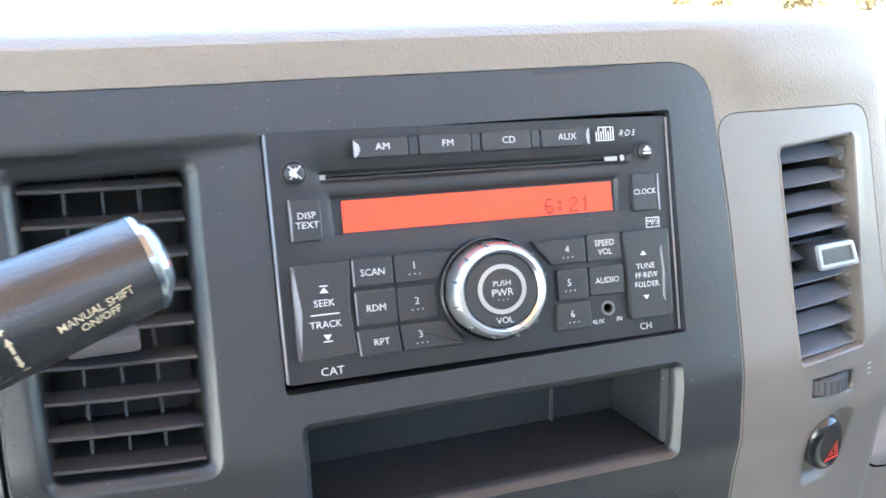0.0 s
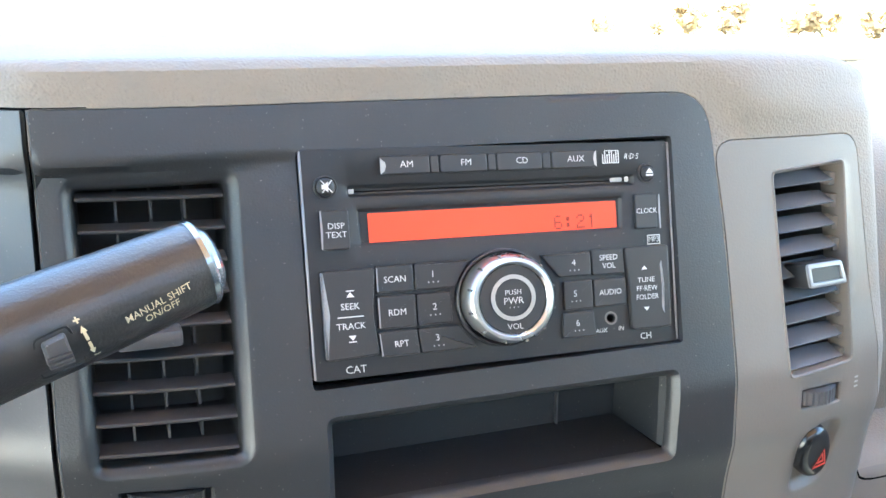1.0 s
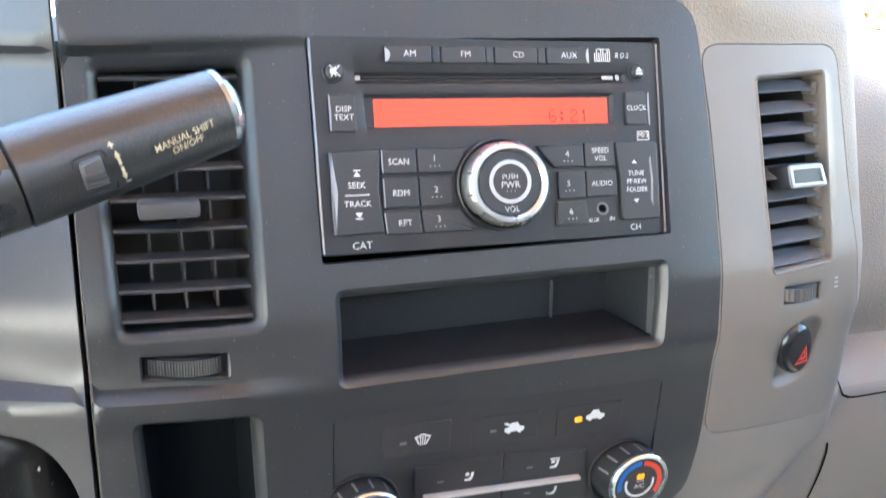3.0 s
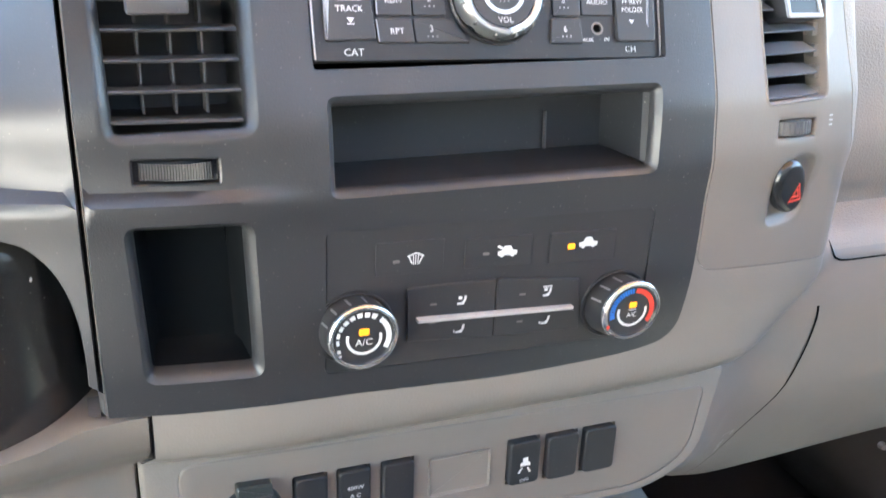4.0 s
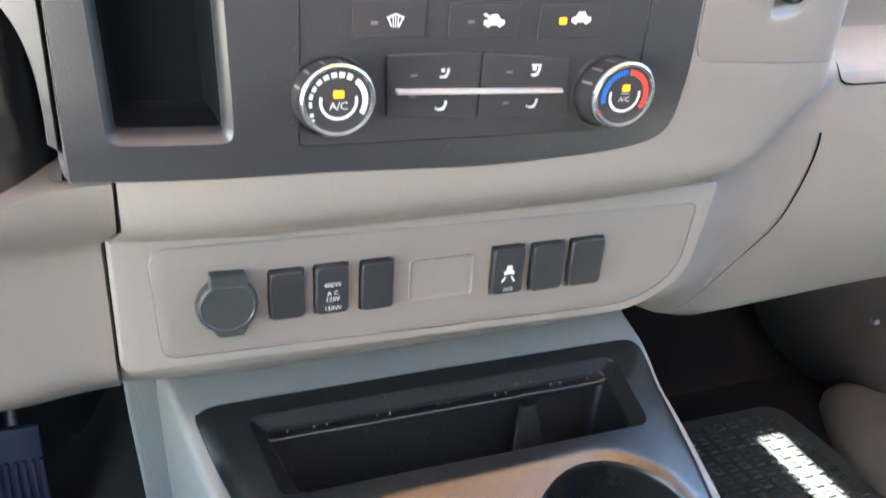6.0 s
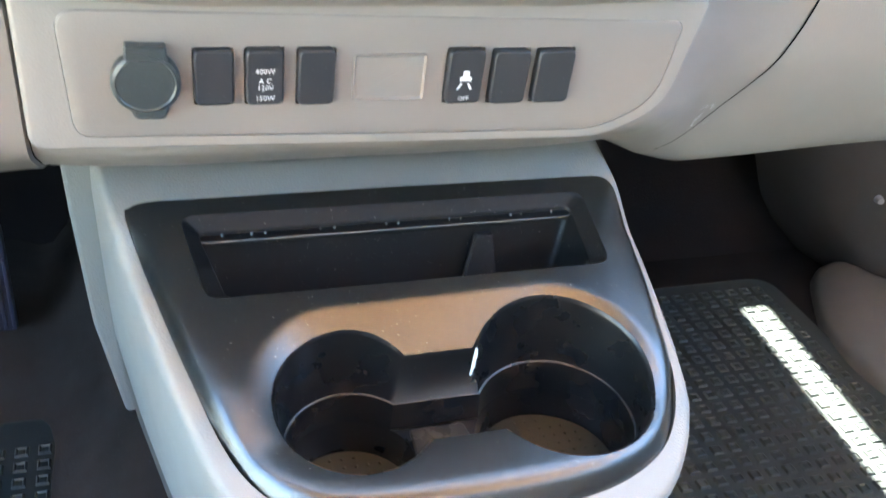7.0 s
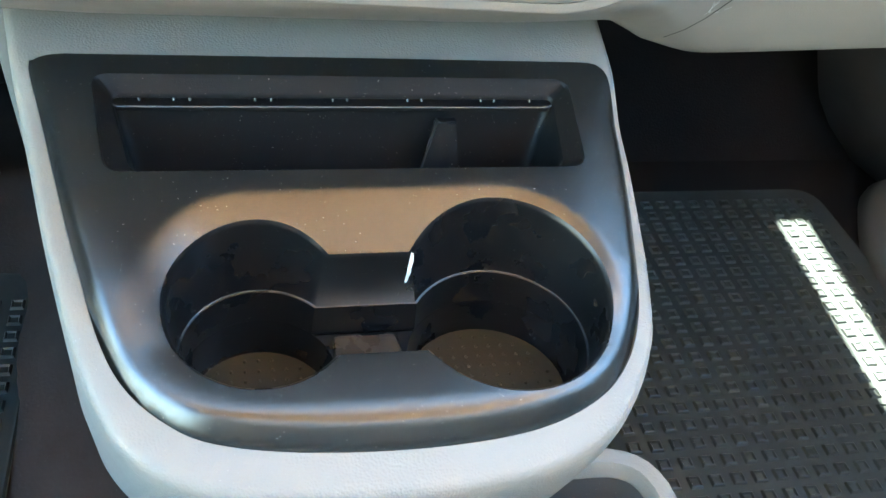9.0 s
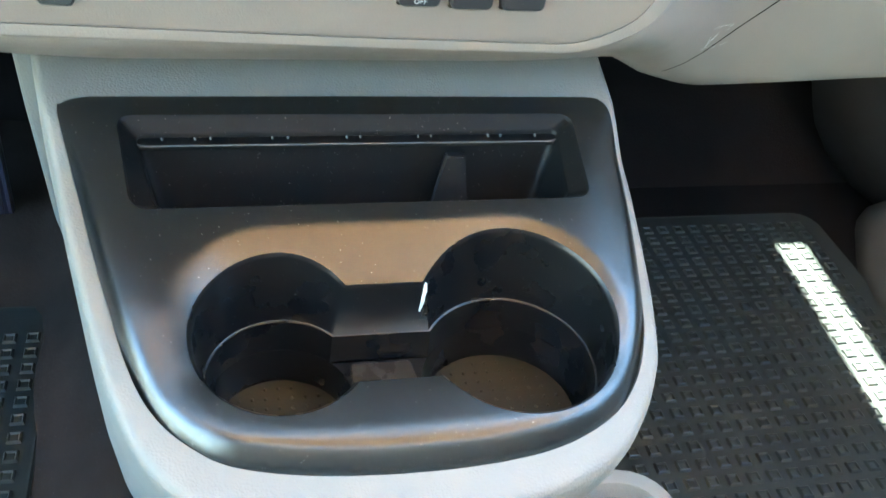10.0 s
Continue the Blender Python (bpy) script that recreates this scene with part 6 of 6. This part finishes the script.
# torn white edge at the neck between the cups
rnd = random.Random(3)
bm = bmesh.new()
left_, right_ = [], []
for i in range(9):
    z = 0.3965 - 0.0026 * i
    w = 0.0022 * (1 - abs(i - 3) / 6.5) + rnd.uniform(-0.0004, 0.0005)
    left_.append(bm.verts.new((0.0548 - 0.0002 * i, -0.0162 - 0.0020, z)))
    right_.append(bm.verts.new((0.0548 - 0.0002 * i + max(0.0004, w), -0.0162 - 0.0030, z + rnd.uniform(-0.0006, 0.0006))))
for i in range(8):
    bm.faces.new((left_[i], left_[i + 1], right_[i + 1], right_[i]))
part("chipped_edge", bm, WHITE, con, "torn white edge between the cups")

# grey shell: a narrow rolled rim, then a flank that drops upright beside the driver and tucks in elsewhere
bm = bmesh.new()
TOP_RIM = inset(OUT, 0.0046)
sheet(bm, TOP_RIM, [inset(BEZ, -0.0006)], lambda x, y, o: console(x, y, o + edge_height(y) - 0.0016), 0.006)
rim(bm, inset(BEZ, -0.0006), lambda x, y, o: console(x, y, o + edge_height(y) - 0.0016), [(0, 0), (0.0002, -0.004)])


def skirt(x, y, o):
    p = console(x, y, edge_height(y) - 0.0016)
    z = p.z * (1 + o / 0.36)
    return Vector((p.x - 0.06 * smooth(0.30, 0.05, z) * max(-1.0, min(1.0, (p.x - 0.02) / 0.1)), p.y, z))


def softened(loop, rounds):
    p = np.array(loop)
    held = np.array([y > 0.118 for _, y in loop])[:, None]
    for _ in range(rounds):
        p = np.where(held, p, p + 0.5 * ((np.roll(p, 1, 0) + np.roll(p, -1, 0)) / 2 - p))
    return [(float(x), float(y)) for x, y in p]


rings = []
for ins, keep_, o, rounds in ((0.0046, 0.0046, 0, 0), (0.0028, 0.0028, -0.0004, 0), (0.0012, 0.0012, -0.0016, 0), (0.0003, 0.0003, -0.0036, 0), (0, -0.0004, -0.0065, 1), (0.0003, -0.0006, -0.012, 4), (0.0020, -0.0008, -0.022, 10), (0.008, 0.0, -0.045, 24), (0.017, 0.001, -0.075, 44), (0.031, 0.003, -0.112, 70), (0.048, 0.010, -0.17, 90), (0.056, 0.040, -0.36, 100)):
    row = []
    for (x, y), (xk, yk) in zip(inset(softened(ccw(OUT), rounds), ins), inset(softened(ccw(OUT), min(rounds, 10)), keep_)):
        w = smooth(-0.05, -0.095, xk) * smooth(-0.13, -0.03, yk)
        row.append(bm.verts.new(skirt(x + (xk - x) * w, y + (yk - y) * w, o)))
    rings.append(row)
for p, q in zip(rings, rings[1:]):
    for i in range(len(p)):
        bm.faces.new((p[i - 1], p[i], q[i], q[i - 1]))
part("shell", bm, CONSOLE_GREY, con, "grained light grey shell, rubbed at the rim", 50)
# support panel between the dash and the console's flank
bm = bmesh.new()
prof = rounded([(-0.181, 0.445), (-0.178, 0.38), (-0.171, 0.28), (-0.154, 0.187), (-0.144, 0.187), (-0.150, 0.24), (-0.150, 0.30), (-0.150, 0.36), (-0.140, 0.445)], 0.006, 4)
rim(bm, prof, lambda x, z, o: Vector((x, 0.205 - o, z)), [(0, -0.12), (0, -0.003), (0.0010, -0.0008), (0.003, 0)], cap=True)
part("side_support", bm, CONSOLE_GREY, con, "grey side panel under the dash")

# ---- floor storage bin under the console ----
bin_ = thing("storage_bin", (0.13, -0.16, 0.0), "grey open storage bin with a rounded rim on the floor", "storage bin")
BIN = resample(rounded([(0.02, -0.42), (0.232, -0.42), (0.2245, -0.040), (0.05, -0.040)], 0.045, 7), 0.012)
bm = bmesh.new()
rim(bm, BIN, below, [(-0.006, 0.0), (0.0, 0.20), (0.0004, 0.246), (0.003, 0.2505), (0.008, 0.2515), (0.013, 0.250), (0.0155, 0.246), (0.020, 0.20), (0.030, 0.06)], cap=True)
part("bin_body", bm, CONSOLE_GREY, bin_)
bm = bmesh.new()
rim(bm, inset(BIN, 0.0172), below, [(0, 0.240), (0.004, 0.19), (0.012, 0.065)], cap=True)
part("liner", bm, DUSTY, bin_, "dark brown-dusted inner liner")

# ---- floor mats ----
def floor_mat(x0, x1, y0, y1, label, at_pads):
    t = thing("floor_mat", ((x0 + x1) / 2, (y0 + y1) / 2, 0.0), label, "floor mat", "rubber floor mats")
    bm = bmesh.new()
    rim(bm, rounded([(x0, y0), (x1, y0), (x1, y1), (x0, y1)], 0.04, 6), below, [(0, 0.001), (0, 0.007), (0.002, 0.009), (0.004, 0.0085)], cap=True)
    part("sheet", bm, RUBBER, t)
    verts, faces = [], []
    x = at_pads[0]
    while x < at_pads[1]:
        y = at_pads[2]
        while y < at_pads[3]:
            k = len(verts)
            for h, z in ((0.0068, 0.0085), (0.0058, 0.0113), (0.0049, 0.0118), (0.0036, 0.0098)):
                verts += [(x - h, y - h, z), (x + h, y - h, z), (x + h, y + h, z), (x - h, y + h, z)]
            faces += [(k + 12, k + 13, k + 14, k + 15)]
            faces += [(k + 4 * n + i, k + 4 * n + (i + 1) % 4, k + 4 * n + 4 + (i + 1) % 4, k + 4 * n + 4 + i) for n in range(3) for i in range(4)]
            y += 0.0223
        x += 0.0226
    me = bpy.data.meshes.new("tread")
    me.from_pydata(verts, [], faces)
    me.materials.append(RUBBER)
    ob = new("tread", me)
    ob.parent = t
    ob.matrix_parent_inverse = Matrix.Translation(-Vector(t.location))
    tagged(ob, "rows of small raised square pads", "", "", "stuff")


floor_mat(0.315, 0.760, -0.60, 0.540, "black rubber floor mat with raised square pads, partly sunlit", (0.340, 0.745, -0.25, 0.528))
floor_mat(-0.66, -0.225, -0.50, 0.42, "black rubber floor mat before the driver", (-0.63, -0.245, -0.10, 0.39))

# ---- carpeted hump between the footwells ----
bm = bmesh.new()
rnd = random.Random(12)
bumps = [(rnd.uniform(-0.34, -0.1), rnd.uniform(-0.3, 0.7), rnd.uniform(0.03, 0.08), rnd.uniform(-0.010, 0.012)) for _ in range(30)]
grid = []
for i in range(25):
    x = -0.36 + 0.40 * i / 24
    row = []
    for j in range(49):
        y = -0.40 + 1.20 * j / 48
        z = (0.02 + 0.13 * smooth(0.10, 0.62, y)) * smooth(-0.255, -0.15, x) + 0.20 * smooth(0.36, 0.62, y) * smooth(-0.10, -0.30, x) * 0.4
        z = z - 0.004 * smooth(-0.24, -0.27, x) + sum(h * math.exp(-((x - bx) ** 2 + (y - by) ** 2) / r ** 2) for bx, by, r, h in bumps) * smooth(-0.26, -0.20, x)
        row.append(bm.verts.new((x, y, max(0.0015 - 0.004 * smooth(-0.24, -0.27, x), z))))
    grid.append(row)
for i in range(24):
    for j in range(48):
        bm.faces.new((grid[i][j], grid[i + 1][j], grid[i + 1][j + 1], grid[i][j + 1]))
structure("floor_tunnel", bm, TUNNEL, "dark brown carpeted hump beside the console, creased and dusty", "floor")

# ---- wheel-arch lining in the passenger's footwell ----
kick = thing("footwell_lining", (0.90, 0.70, 0.0), "dusty grey rounded lining in the footwell corner", "lining")
bm = bmesh.new()
n, k = 16, 18
grid = []
for i in range(k + 1):
    z = 0.50 * i / k
    x0 = float(np.interp(z, (0, 0.09, 0.2, 0.3, 0.42, 0.5), (0.87, 0.800, 0.755, 0.74, 0.73, 0.72)))
    row = []
    for j in range(n + 1):
        t = j / n
        x = x0 + (0.958 - x0) * t
        y = 0.605 - 0.16 * math.sin(math.pi * 0.5 * t) ** 0.8 + 0.05 * (z / 0.5) ** 2 + (0.05 * (1 - t) ** 6)
        y -= 0.03 * smooth(0.10, 0.06, z) * smooth(0.1, 0.4, t)
        row.append(bm.verts.new((x, y, z)))
    grid.append(row)
for i in range(k):
    for j in range(n):
        bm.faces.new((grid[i][j], grid[i][j + 1], grid[i + 1][j + 1], grid[i + 1][j]))
part("moulding", bm, LINING, kick)
bm = bmesh.new()
tube(bm, [((0.848, 0.475, 0.172), (-0.3, -1, 0), 0.006, 1), ((0.8465, 0.466, 0.172), (-0.3, -1, 0), 0.0045, 1)], 12)
part("clip", bm, STEEL_EDGE, kick, "pale trim clip")

bm = bmesh.new()
SILL = resample([(0.956, 0.545), (0.848, 0.545), (0.817, 0.503), (0.782, 0.445), (0.762, 0.405), (0.748, 0.350), (0.744, 0.310), (0.752, 0.250), (0.77, 0.10), (0.77, -0.50), (0.956, -0.50)], 0.02)
SILL = eased(SILL, lambda x, y: x > 0.87 or y < 0.0, 10)
rim(bm, SILL, below, [(0.0, 0.0), (0.001, 0.010), (0.004, 0.018), (0.012, 0.028), (0.030, 0.040), (0.055, 0.046)], cap=True)
part("sill_cover", bm, SILL_GREY, kick, "light grey rounded sill cover beside the mat")

# ---- accelerator pedal ----
ped = thing("accelerator_pedal", (-0.30, 0.52, 0.05), "ribbed dark accelerator pedal hanging in the footwell", "pedal")
bm = bmesh.new()
soft_box(bm, (-0.325, 0.50, 0.07), (-0.272, 0.512, 0.205), 0.004)
shoe = part("pedal_pad", bm, PEDAL, ped)
for i in range(6):
    bm = bmesh.new()
    x = -0.3205 + 0.0088 * i
    soft_box(bm, (x, 0.4955, 0.075), (x + 0.004, 0.502, 0.165), 0.001)
    part("rib", bm, PEDAL, shoe)
bm = bmesh.new()
tube(bm, [((-0.298, 0.51, 0.19), (0, 0.3, 1), 0.008, 1), ((-0.298, 0.60, 0.42), (0, 0.3, 1), 0.008, 1)], 10)
part("arm", bm, BLACK, ped)

# ---- steering column that carries the lever ----
col = thing("steering_column", (-0.42, 0.0, 0.78), "black steering column cover out of the dash", "steering column")
bm = bmesh.new()
tube(bm, [((-0.42, 0.03, 0.78), (0, -1, 0.25), 0.055, 1), ((-0.42, -0.10, 0.812), (0, -1, 0.25), 0.055, 1), ((-0.42, -0.20, 0.836), (0, -1, 0.25), 0.045, 1)], 24)
part("cover", bm, BLACK, col)
